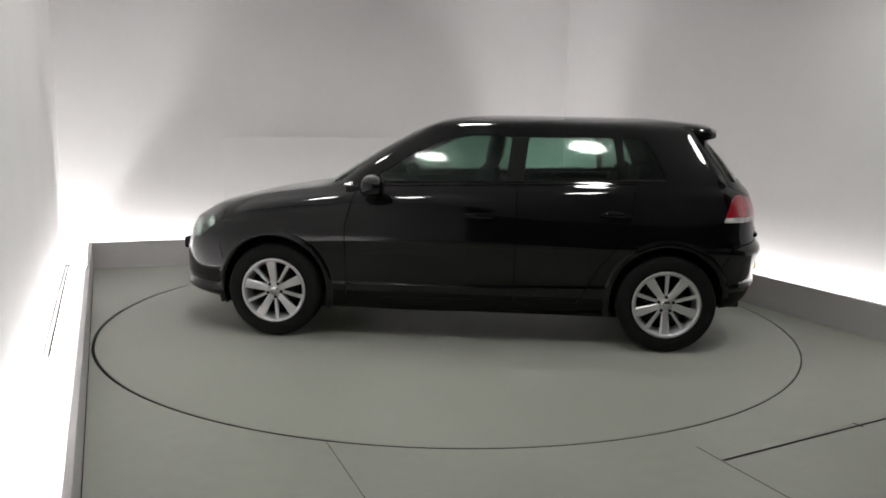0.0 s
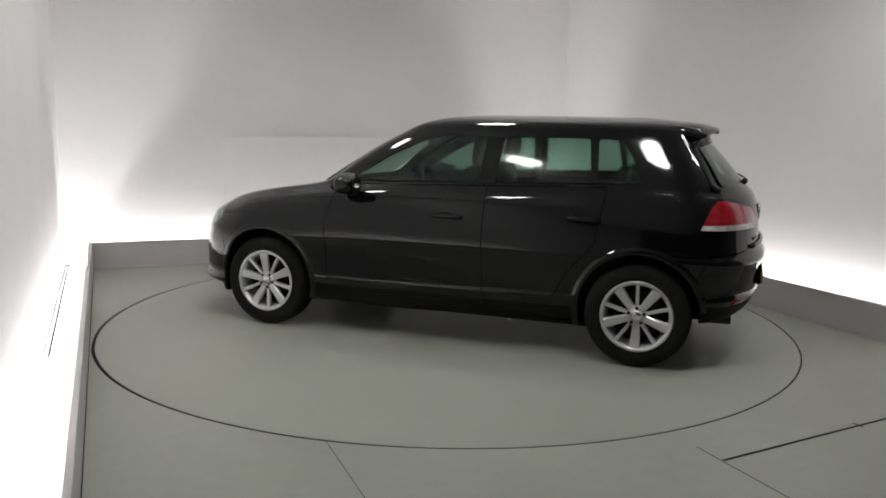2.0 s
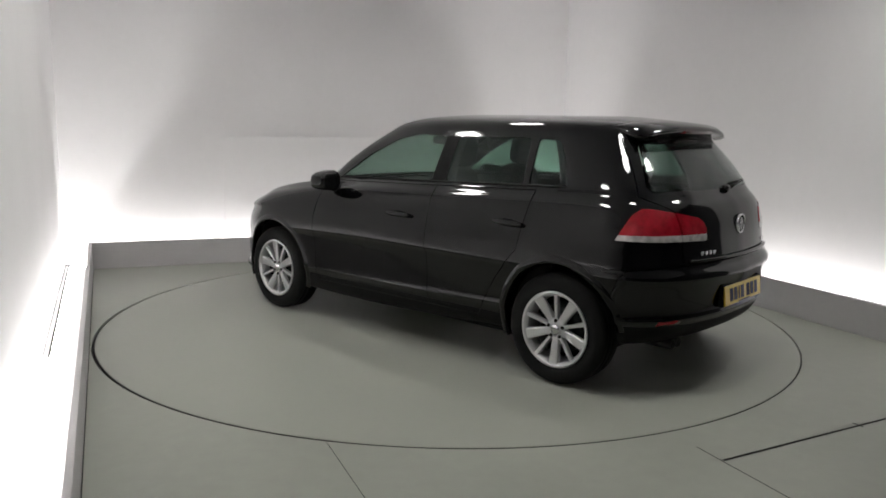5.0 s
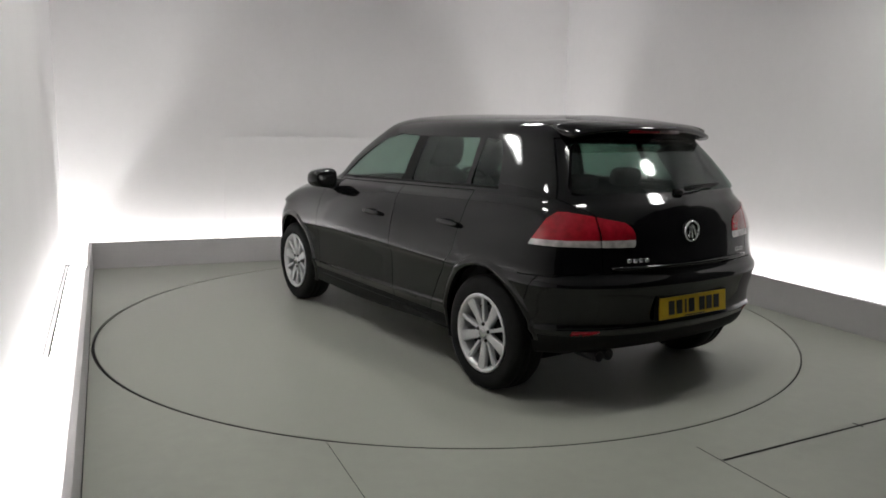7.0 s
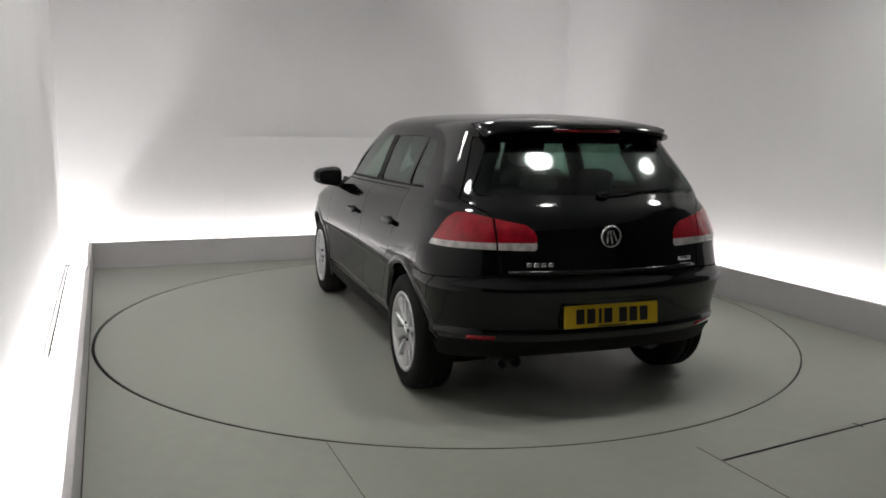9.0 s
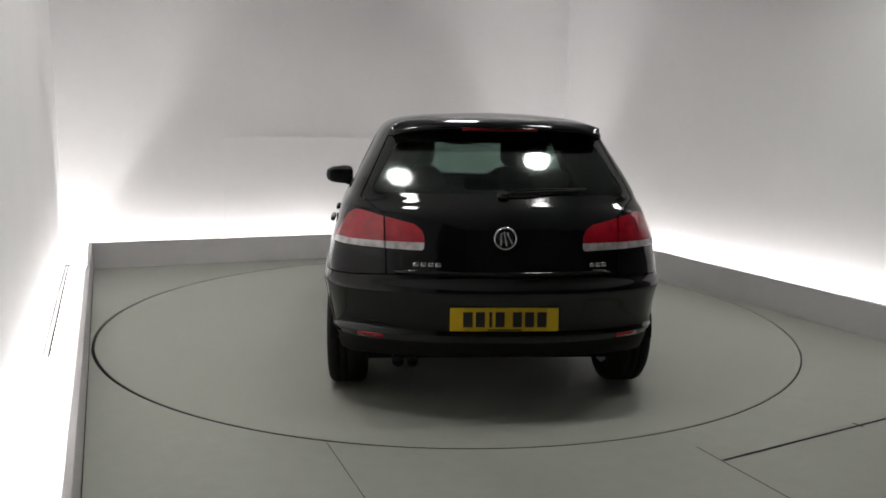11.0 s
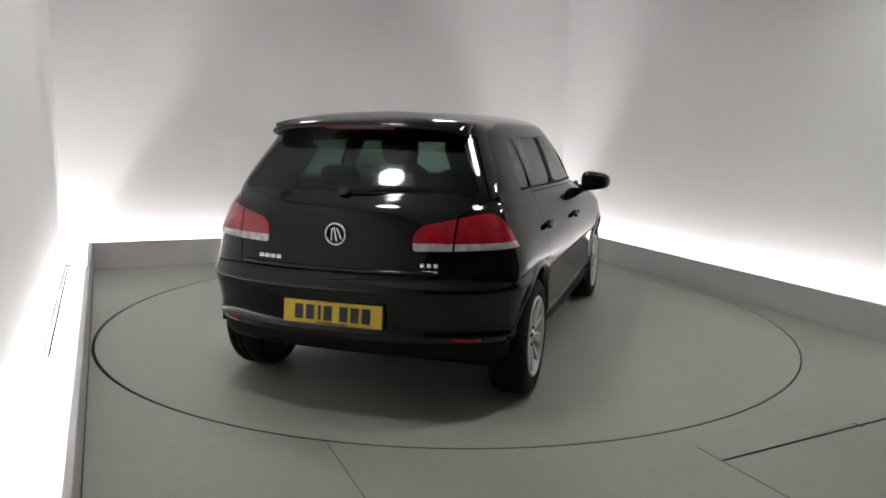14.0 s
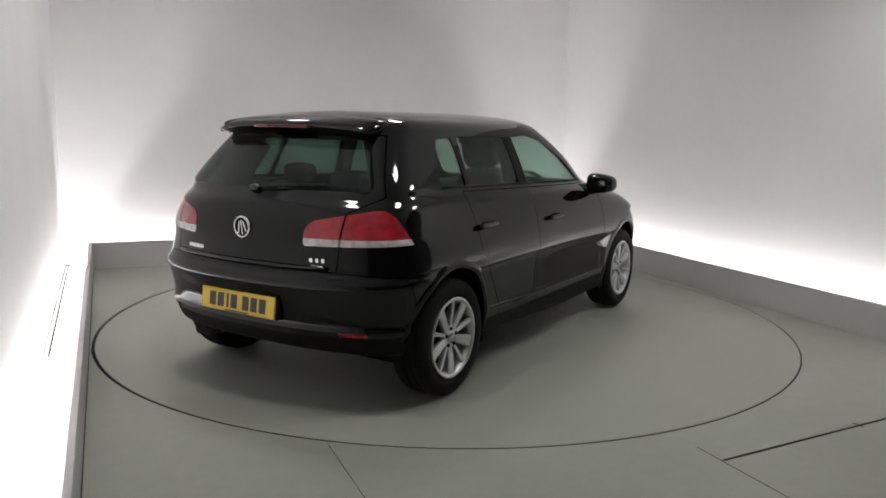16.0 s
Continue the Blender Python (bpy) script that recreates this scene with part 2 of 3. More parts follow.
    n2 = Vector((-w.y, w.x))
    e0, e1 = BL + SIDE * -0.17 + n2 * 0.219, BL + SIDE * 3.0 + n2 * 0.214
    joint_line = bm_tube([(e0.x, e0.y, 0.004), (e1.x, e1.y, 0.004)], 0.009, 6)
    tagged(new("cable", mesh_from(joint_line, "cable", PIT)), "thin black tube drawn in place of the wall-base joint", "cable")
    # light strips on the hidden side of the kerbs
    s0, s1 = ring_points(0.150), ring_points(0.208)
    for i in range(3):
        j = (i + 1) % 4
        lo, hi = ((0.40, 0.99), (0.01, 0.99), (0.01, 0.52))[i]
        p, q, r, s = s0[i].lerp(s0[j], lo), s0[i].lerp(s0[j], hi), s1[i].lerp(s1[j], hi), s1[i].lerp(s1[j], lo)
        tagged(new("light_strip", mesh_from(bm_prism([tuple(p), tuple(q), tuple(r), tuple(s)], -0.002, 0.010), "light_strip", LED, False)),
                       "white glowing light strip fixed behind the kerb", "light strip", "cove light strips")


def build_turntable():
    prof = [(0.0, 0.0), (R_DISC - 0.004, 0.0), (R_DISC, -0.004), (R_DISC, -0.02), (0.0, -0.02)]
    bm = bmesh.new()
    n = 192
    rings = []
    for r, z in prof[1:4]:
        rings.append([bm.verts.new((r * math.cos(2 * math.pi * i / n), r * math.sin(2 * math.pi * i / n), z)) for i in range(n)])
    bm.faces.new(rings[0])
    for p, q in zip(rings, rings[1:]):
        for i in range(n):
            bm.faces.new((p[i], q[i], q[(i + 1) % n], p[(i + 1) % n]))
    bm.faces.new(rings[-1][::-1])
    bmesh.ops.recalc_face_normals(bm, faces=list(bm.faces))
    ob = new("turntable", mesh_from(bm, "turntable", DISC, False))
    tagged(ob, "round grey painted turntable set flush into the floor", "turntable")
    # edge band in near-black, putting the gap's shade into its colour
    rim = bmesh.new()
    rows = [[rim.verts.new((r * math.cos(2 * math.pi * i / n), r * math.sin(2 * math.pi * i / n), z)) for r, z in ((R_DISC + 0.0005, -0.002), (R_DISC + 0.003, -0.004), (R_DISC + 0.003, -0.02), (R_DISC + 0.0005, -0.02))] for i in range(n)]
    for i in range(n):
        for j in range(4):
            rim.faces.new((rows[i][j], rows[(i + 1) % n][j], rows[(i + 1) % n][(j + 1) % 4], rows[i][(j + 1) % 4]))
    bmesh.ops.recalc_face_normals(rim, faces=list(rim.faces))
    part("rim", rim, PIT, ob, "thin edge band, coloured dark to deepen the shadow gap")
    return ob


build_room()
turntable = build_turntable()


# ---------------------------------------------------------------- the car
AXLE = 1.289


def pchip(y, k):
    """Smooth, never overshooting curve through rows y, with k steps from row to row."""
    y = np.asarray(y, float)
    d = np.diff(y, axis=0)
    m = np.zeros_like(y)
    a, b = d[:-1], d[1:]
    with np.errstate(divide="ignore", invalid="ignore"):
        h = np.where(a * b > 0, 2 * a * b / (a + b), 0.0)
    soft = 0.5 * (a + b)
    m[1:-1] = np.where(a * b > 0, 0.5 * h + 0.5 * np.clip(soft, -np.maximum(abs(h) * 1.6, 1e-9), np.maximum(abs(h) * 1.6, 1e-9)), 0.0)
    m[0], m[-1] = d[0], d[-1]
    out = []
    for i in range(len(y) - 1):
        for j in range(k):
            t = j / k
            out.append((2 * t**3 - 3 * t**2 + 1) * y[i] + (t**3 - 2 * t**2 + t) * m[i] + (-2 * t**3 + 3 * t**2) * y[i + 1] + (t**3 - t**2) * m[i + 1])
    out.append(y[-1])
    return np.array(out)


def contour(xf, cf, wf, wm, wr, xr, cr, zf, zm, zr):
    """Half of a horizontal contour of the body, from the nose's centre round the side to the tail's centre."""
    rf, rr = 0.16 * min(1, wf / 0.8), 0.14 * min(1, wr / 0.8)
    pts = [(xf, 0), (xf - 0.05 * cf, 0.28 * wf), (xf - 0.22 * cf, 0.56 * wf), (xf - 0.56 * cf, 0.80 * wf), (xf - cf, 0.94 * wf)]
    xa, xb = xf - cf - rf, xr + cr + rr
    for i in range(11):
        s = i / 10
        x = xa + (xb - xa) * s
        w = wf * (1 - s) * (1 - 2 * s) + 4 * wm * s * (1 - s) + wr * s * (2 * s - 1)
        if i == 0:
            w = wf * 0.992
        if i == 10:
            w = wr * 0.990
        pts.append((x, w))
    pts += [(xr + cr, 0.935 * wr), (xr + 0.56 * cr, 0.80 * wr), (xr + 0.22 * cr, 0.56 * wr), (xr + 0.05 * cr, 0.28 * wr), (xr, 0)]
    out = []
    for x, y in pts:
        if x > 0.2:
            z = zm + (zf - zm) * ((x - 0.2) / max(xf - 0.2, 0.02)) ** 1.6
        else:
            z = zm + (zr - zm) * ((0.2 - x) / (0.2 - xr)) ** 1.2
        out.append((x, y, z))
    return out


LEVELS = (
    (1.800, 0.000, 0.0200, 0.0200, 0.0200, -1.600, 0.000, 0.260, 0.190, 0.280),
    (1.920, 0.200, 0.6200, 0.6200, 0.6200, -1.720, 0.100, 0.255, 0.190, 0.290),
    (2.050, 0.400, 0.8100, 0.8000, 0.8000, -1.870, 0.180, 0.250, 0.200, 0.300),
    (2.130, 0.340, 0.8400, 0.8380, 0.8240, -1.942, 0.235, 0.295, 0.270, 0.345),
    (2.120, 0.445, 0.8500, 0.8490, 0.8380, -1.968, 0.245, 0.335, 0.345, 0.405),
    (2.135, 0.450, 0.8600, 0.8645, 0.8500, -1.983, 0.245, 0.360, 0.376, 0.434),
    (2.137, 0.450, 0.8580, 0.8612, 0.8450, -1.975, 0.245, 0.390, 0.400, 0.452),
    (2.140, 0.460, 0.8660, 0.8610, 0.8520, -1.977, 0.255, 0.480, 0.470, 0.500),
    (2.130, 0.470, 0.8740, 0.8670, 0.8620, -1.990, 0.255, 0.570, 0.585, 0.575),
    (2.120, 0.475, 0.8800, 0.8760, 0.8710, -2.003, 0.260, 0.597, 0.643, 0.622),
    (2.110, 0.480, 0.8850, 0.8955, 0.8780, -2.011, 0.265, 0.620, 0.668, 0.645),
    (2.105, 0.480, 0.8850, 0.8957, 0.8770, -2.006, 0.265, 0.640, 0.690, 0.668),
    (2.100, 0.480, 0.8840, 0.8945, 0.8680, -1.991, 0.265, 0.660, 0.714, 0.688),
    (2.090, 0.485, 0.8800, 0.8898, 0.8700, -1.973, 0.260, 0.685, 0.757, 0.712),
    (2.070, 0.490, 0.8660, 0.8745, 0.8560, -1.960, 0.260, 0.715, 0.850, 0.800),
    (2.055, 0.435, 0.8620, 0.8660, 0.8380, -1.953, 0.235, 0.735, 0.882, 0.865),
    (2.025, 0.440, 0.8400, 0.8500, 0.8140, -1.945, 0.240, 0.757, 0.945, 0.930),
    (1.970, 0.450, 0.8000, 0.8220, 0.7920, -1.915, 0.250, 0.795, 1.000, 1.020),
    (1.860, 0.300, 0.7150, 0.7850, 0.7720, -1.880, 0.250, 0.850, 1.030, 1.060),
    (1.560, 0.220, 0.6750, 0.7680, 0.7570, -1.855, 0.220, 0.930, 1.050, 1.085),
    (1.080, 0.200, 0.7050, 0.7560, 0.7500, -1.832, 0.210, 1.000, 1.075, 1.110),
    (0.880, 0.190, 0.6900, 0.7200, 0.7080, -1.770, 0.190, 1.140, 1.170, 1.190),
    (0.670, 0.170, 0.6480, 0.6760, 0.6480, -1.690, 0.170, 1.275, 1.280, 1.290),
    (0.460, 0.140, 0.5980, 0.6250, 0.5980, -1.620, 0.150, 1.375, 1.385, 1.375),
    (0.360, 0.130, 0.5500, 0.5850, 0.5620, -1.592, 0.145, 1.414, 1.440, 1.424),
    (0.180, 0.100, 0.4400, 0.5000, 0.4800, -1.535, 0.130, 1.454, 1.480, 1.463),
    (-0.080, 0.050, 0.2200, 0.2700, 0.2500, -1.300, 0.060, 1.482, 1.503, 1.493),
    (-0.200, 0.000, 0.0000, 0.0000, 0.0000, -1.200, 0.000, 1.490, 1.509, 1.502),
)


def body_grid():
    net = np.array([contour(*lv) for lv in LEVELS])
    net = pchip(net, 4)
    net = np.transpose(pchip(np.transpose(net, (1, 0, 2)), 5), (1, 0, 2))
    for _ in range(2):
        s = net.copy()
        s[1:-1] = 0.5 * net[1:-1] + 0.25 * (net[:-2] + net[2:])
        s[:, 1:-1] = 0.5 * s[:, 1:-1] + 0.25 * (s[:, :-2] + s[:, 2:])
        s[:, 0, 1] = s[:, -1, 1] = 0
        s[-1] = net[-1]
        net = s
    return net


def body_shell():
    net = body_grid()
    bm = bmesh.new()
    lv, cn = net.shape[:2]
    full = np.concatenate([net, net[:, ::-1] * np.array((1, -1, 1))], axis=1)
    grid = [[bm.verts.new(full[i, j]) for j in range(full.shape[1])] for i in range(lv)]
    w = full.shape[1]
    for i in range(lv - 1):
        for j in range(w):
            k = (j + 1) % w
            bm.faces.new((grid[i][j], grid[i + 1][j], grid[i + 1][k], grid[i][k]))
    bmesh.ops.remove_doubles(bm, verts=list(bm.verts), dist=1e-4)
    bmesh.ops.dissolve_degenerate(bm, dist=1e-5, edges=list(bm.edges))
    bmesh.ops.recalc_face_normals(bm, faces=list(bm.faces))
    return bm


SIDE_WINDOWS = (
    ("front_side_window", [(0.69, 1.05), (-0.24, 1.078), (-0.275, 1.362), (-0.02, 1.372), (0.16, 1.338), (0.40, 1.228)], 0.03),
    ("rear_side_window", [(-0.355, 1.082), (-0.385, 1.364), (-0.93, 1.366), (-0.968, 1.098)], 0.03),
    ("quarter_window", [(-1.005, 1.10), (-0.985, 1.364), (-1.13, 1.355), (-1.20, 1.26), (-1.265, 1.11)], 0.03),
)
REAR_WINDOW = [(-0.645, 1.10), (0.645, 1.10), (0.505, 1.352), (-0.505, 1.352)]
WINDSCREEN = [(-0.60, 1.03), (0.60, 1.03), (0.47, 1.375), (-0.47, 1.375)]


def take(bm, faces, push=0.0):
    """Lift faces out of bm into a new bmesh, pushed along their normals."""
    faces = set(faces)
    bm.normal_update()
    out = bmesh.new()
    made = {}
    for f in faces:
        vs = []
        for v in f.verts:
            if v not in made:
                made[v] = out.verts.new(v.co + v.normal * push)
            vs.append(made[v])
        try:
            out.faces.new(vs)
        except ValueError:
            pass
    bmesh.ops.delete(bm, geom=list(faces), context="FACES")
    for e in out.edges:
        e.smooth = not e.is_boundary
    return out


def even(bm, axis):
    """Press a pane onto the smooth second-order surface that fits it best."""
    i = "xyz".index(axis)
    p = np.array([tuple(v.co) for v in bm.verts])
    a, b = [p[:, k] for k in range(3) if k != i]
    a0, b0 = a.mean(), b.mean()
    a, b = a - a0, b - b0
    m = np.stack([np.ones_like(a), a, b, a * a, a * b, b * b], 1)
    c = np.linalg.lstsq(m, p[:, i], rcond=None)[0]
    if axis == "x":
        # rolled glass: a clear upright bow, a calmer one across
        bow = math.copysign(0.62, -p[:, i].mean()) - c[5]
        flat = -0.18 * c[3]
        c[0] -= bow * np.mean(b * b) + flat * np.mean(a * a)
        c[5] += bow
        c[3] += flat
        c[2] *= 1.025
    else:
        # side glass: barrel-bowed upright, a touch steeper than the body round it
        bow = math.copysign(0.36, -p[:, i].mean()) - c[5]
        c[0] -= bow * np.mean(b * b)
        c[5] += bow
        c[2] *= 0.94
    for v, w in zip(bm.verts, m @ c):
        v.co[i] = w
    return bm


def loose(bm):
    """The connected groups of faces."""
    seen, groups = set(), []
    for f in bm.faces:
        if f in seen:
            continue
        stack, grp = [f], []
        seen.add(f)
        while stack:
            g = stack.pop()
            grp.append(g)
            for e in g.edges:
                for h in e.link_faces:
                    if h not in seen:
                        seen.add(h)
                        stack.append(h)
        groups.append(grp)
    return groups


def thick(ob, t, rim=True):
    s = ob.modifiers.new("thickness", "SOLIDIFY")
    s.thickness, s.offset, s.use_rim = t, -1, rim
    return ob


def circle(cx, cz, r, n=40):
    return [(cx + r * math.cos(2 * math.pi * i / n), cz + r * math.sin(2 * math.pi * i / n)) for i in range(n)]


def mid(f):
    return f.calc_center_median()


def build_car():
    car = tagged(new("car"), "glossy black five-door hatchback car on silver alloy wheels", "car")
    bm = body_shell()
    bvh_src = bm.copy()
    from_side = bvh(bvh_src)
    bvh_src.free()

    # wheel arches
    for ax in (AXLE, -AXLE):
        pl = region(circle(ax, 0.335, 0.357), "y")
        for sgn in (1, -1):
            box = [((0, 0.52 * sgn, 0), (0, -sgn, 0))]
            near = lambda f, ax=ax, sgn=sgn: abs(mid(f).x - ax) < 0.5 and mid(f).y * sgn > 0.4 and mid(f).z < 0.85
            cut(bm, pl + box, near)
            bmesh.ops.delete(bm, geom=[f for f in bm.faces if near(f) and inside(mid(f), pl + box)], context="FACES")

    # side windows, windscreen and rear window
    for name, outline, r in SIDE_WINDOWS:
        pl = region(rounded(outline, r, 4), "y")
        for sgn in (1, -1):
            near = lambda f, sgn=sgn: f.normal.y * sgn > 0.4 and mid(f).z > 0.95 and -1.45 < mid(f).x < 0.9
            cut(bm, pl, near)
            pane = take(bm, [f for f in bm.faces if near(f) and inside(mid(f), pl)], -0.004)
            thick(part(name, even(pane, "y"), GLASS, car, "greenish tinted side window glass"), 0.004)
    for name, outline, sgn, mat, lab in (("rear_window", REAR_WINDOW, -1, REAR_GLASS, "dark tinted rear window glass"), ("windscreen", WINDSCREEN, 1, SCREEN, "clear greenish windscreen")):
        pl = region(rounded(outline, 0.05, 5), "x")
        near = lambda f, sgn=sgn: f.normal.x * sgn > 0.25 and mid(f).z > 0.95 and (mid(f).x < -1.3 if sgn < 0 else mid(f).x > 0.1)
        cut(bm, pl, near)
        pane = take(bm, [f for f in bm.faces if near(f) and inside(mid(f), pl)], -0.003)
        thick(part(name, even(pane, "x"), mat, car, lab), 0.005)

    # matt covers on the door pillars between the side windows
    pl = region([(-0.2385, 1.079), (-0.2735, 1.361), (-0.3865, 1.363), (-0.3565, 1.083)], "y")
    for sgn in (1, -1):
        near = lambda f, sgn=sgn: f.normal.y * sgn > 0.4 and 1.0 < mid(f).z < 1.4 and -0.5 < mid(f).x < -0.1
        cut(bm, pl, near)
        cover = take(bm, [f for f in bm.faces if near(f) and inside(mid(f), pl)], -0.001)
        thick(part("pillar_cover", even(cover, "y"), TRIM, car, "matt black door pillar cover"), 0.006)

    # lamps
    for sgn in (1, -1):
        pl = [((0, 0.382 * sgn, 0.88), (0, -sgn, 0)), ((0, 0, 0.834), (0, 0.02 * sgn, -1)), ((0, 0.60 * sgn, 0.998), (0, -0.2 * sgn, 1)), ((0, 0, 1.014), (0, 0, 1)),
              ((0, 0.389 * sgn, 0.925), (0, -0.9 * sgn, 0.43)), ((0, 0.412 * sgn, 0.951), (0, -0.6 * sgn, 0.8)), ((0, 0.392 * sgn, 0.842), (0, -0.7 * sgn, -0.7)),
              ((-1.615, 0, 0.84), (1, 0, 0.40)), ((-1.69, 0, 1.0), (0.7, 0, 0.7))]
        near = lambda f, sgn=sgn: mid(f).x < -1.4 and 0.75 < mid(f).z < 1.1 and mid(f).y * sgn > 0.3
        cut(bm, pl, near)
        cut(bm, [((0, 0, 0.879), (0, 0, 1))], near)
        split = region(stroke((0.560 * sgn, 0.7), (0.576 * sgn, 1.1), 0.009), "x")
        back = lambda f, sgn=sgn: near(f) and mid(f).x < -1.7
        cut(bm, split, back)
        lens = [f for f in bm.faces if near(f) and inside(mid(f), pl)]
        gone = [f for f in lens if back(f) and inside(mid(f), split)]
        lens = [f for f in lens if f not in gone]
        groups = {}
        for f in lens:
            c = mid(f)
            key = ("outer" if (abs(c.y) > 0.567 or c.x > -1.7) else "inner", "red" if c.z > 0.879 else "clear")
            groups.setdefault(key, []).append(f)
        bmesh.ops.delete(bm, geom=gone, context="FACES")
        for (where, col), fs in groups.items():
            lamp = take(bm, fs, 0.004)
            thick(part("tail_lamp" if col == "red" else "reversing_lamp", lamp, RED if col == "red" else CLEAR, car,
                       "glossy red tail lamp lens" if col == "red" else "clear silvery lower lamp lens"), 0.03)
        # headlamp
        pl = [((0, 0.50 * sgn, 0.68), (0, -sgn, 0)), ((1.9, 0, 0.635), (-0.2, 0, -1)), ((1.9, 0, 0.752), (0.36, 0, 1)), ((1.67, 0, 0.79), (-0.62, 0, -0.78)), ((1.665, 0, 0.8), (-1, 0, 0.1))]
        near = lambda f, sgn=sgn: mid(f).x > 1.55 and 0.45 < mid(f).z < 0.95 and mid(f).y * sgn > 0.35
        cut(bm, pl, near)
        fs = [f for f in bm.faces if near(f) and inside(mid(f), pl)]
        bowls = []
        for pick in (lambda f: abs(mid(f).y) > 0.66, lambda f: abs(mid(f).y) <= 0.66):
            half = [f for f in fs if pick(f)]
            if half:
                area = sum(f.calc_area() for f in half)
                bowls.append((sum((mid(f) * f.calc_area() for f in half), Vector()) / area, sum((f.normal * f.calc_area() for f in half), Vector()).normalized()))
        lamp = take(bm, fs, 0.002)
        housing = lamp.copy()
        lamp = thick(part("headlamp", lamp, SCREEN, car, "clear headlamp lens over silver reflectors"), 0.003)
        housing.normal_update()
        for v in housing.verts:
            v.co -= v.normal * 0.05
        part("housing", housing, HEADLAMP, lamp, "dark lamp housing")
        for c, nrm in bowls:
            bowl = bm_lathe([(0.0, 0.0), (0.020, 0.003), (0.036, 0.012), (0.044, 0.026), (0.048, 0.026), (0.044, 0.008), (0.02, -0.004)], 24, False)
            part("reflector", moved(bowl, Matrix.Translation(c - nrm * 0.034) @ Vector((0, 1, 0)).rotation_difference(Vector((0.75, 0.6 * sgn, 0.1))).to_matrix().to_4x4()), CHROME, lamp, "bright round lamp reflector")

    # panel gaps: doors, bonnet, tailgate, bumpers
    side_gaps = [((0.80, 0.30), (0.80, 0.78)), ((0.80, 0.78), (0.735, 1.025)), ((0.80, 0.30), (-0.72, 0.30)), ((-0.315, 0.30), (-0.315, 1.065)),
                 ((-0.72, 0.30), (-0.86, 0.55)), ((-0.86, 0.55), (-1.02, 0.74)), ((-1.02, 0.74), (-1.07, 1.075)), ((0.735, 1.025), (-1.07, 1.075)),
                 ((-1.70, 0.708), (-1.585, 0.50)), ((1.68, 0.62), (1.63, 0.45))]
    for p, q in side_gaps:
        pl = region(stroke(p, q, 0.0045), "y")
        lo, hi = (min(p[0], q[0]) - 0.06, min(p[1], q[1]) - 0.06), (max(p[0], q[0]) + 0.06, max(p[1], q[1]) + 0.06)
        near = lambda f: abs(f.normal.y) > 0.3 and lo[0] < mid(f).x < hi[0] and lo[1] < mid(f).z < hi[1] and abs(mid(f).y) > 0.5
        cut(bm, pl, near)
        bmesh.ops.delete(bm, geom=[f for f in bm.faces if near(f) and inside(mid(f), pl)], context="FACES")
    rear_gaps = [((-0.56, 0.722), (0.56, 0.722))]
    for sgn in (1, -1):
        rear_gaps += [((0.560 * sgn, 0.722), (0.572 * sgn, 1.0)), ((0.572 * sgn, 1.0), (0.69 * sgn, 1.075)), ((0.69 * sgn, 1.075), (0.555 * sgn, 1.372)),
                      ((0.560 * sgn, 0.722), (0.86 * sgn, 0.70))]
    rear_gaps += [((-0.555, 1.372), (0.555, 1.372))]
    for p, q in rear_gaps:
        pl = region(stroke(p, q, 0.0055), "x")
        lo, hi = (min(p[0], q[0]) - 0.06, min(p[1], q[1]) - 0.06), (max(p[0], q[0]) + 0.06, max(p[1], q[1]) + 0.06)
        near = lambda f: f.normal.x < -0.12 and mid(f).x < -1.4 and lo[0] < mid(f).y < hi[0] and lo[1] < mid(f).z < hi[1]
        cut(bm, pl, near)
        bmesh.ops.delete(bm, geom=[f for f in bm.faces if near(f) and inside(mid(f), pl)], context="FACES")
    hood_gap = [((1.93, -0.5), (1.93, 0.5))]
    for sgn in (1, -1):
        hood_gap.append(((1.93, 0.5 * sgn), (0.98, 0.67 * sgn)))
    for p, q in hood_gap:
        pl = region(stroke(p, q, 0.006), "z")
        near = lambda f: f.normal.z > 0.3 and mid(f).x > 0.9 and mid(f).z > 0.7
        cut(bm, pl, near)
        bmesh.ops.delete(bm, geom=[f for f in bm.faces if near(f) and inside(mid(f), pl)], context="FACES")

    # matt lower edges: shade painted onto the body-coloured sills between the wheels and the partly black valance
    # under the rear bumper
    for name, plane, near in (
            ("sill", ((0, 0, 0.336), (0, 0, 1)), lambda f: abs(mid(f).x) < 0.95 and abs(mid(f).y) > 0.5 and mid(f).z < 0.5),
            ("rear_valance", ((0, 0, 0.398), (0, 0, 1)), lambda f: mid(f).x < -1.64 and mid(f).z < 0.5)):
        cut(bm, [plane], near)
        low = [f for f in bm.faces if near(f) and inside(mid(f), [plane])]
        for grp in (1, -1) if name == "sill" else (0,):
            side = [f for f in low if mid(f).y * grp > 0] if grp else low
            thick(part(name, take(bm, side), TRIM, car, "matt black shade-toned lower " + ("sill" if grp else "bumper valance")), 0.008)
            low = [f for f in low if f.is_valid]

    # each loose panel becomes a part
    for grp in sorted(loose(bm), key=len, reverse=True):
        if len(grp) < 3:
            bmesh.ops.delete(bm, geom=grp, context="FACES")
            continue
        n = len(grp)
        c = sum((mid(f) for f in grp), Vector()) / n
        if n > 2500:
            name = "body"
        elif abs(c.y) > 0.6 and c.z < 1.0 and -1.2 < c.x < 0.8:
            name = "front_door" if c.x > -0.31 else "rear_door"
        elif c.x < -1.4 and c.z > 0.7:
            name = "tailgate"
        elif c.x < -1.4:
            name = "rear_bumper"
        elif c.x > 1.3 and c.z > 0.75:
            name = "bonnet"
        else:
            name = "trim_panel"
        thick(part(name, take(bm, grp), PAINT, car), 0.012)
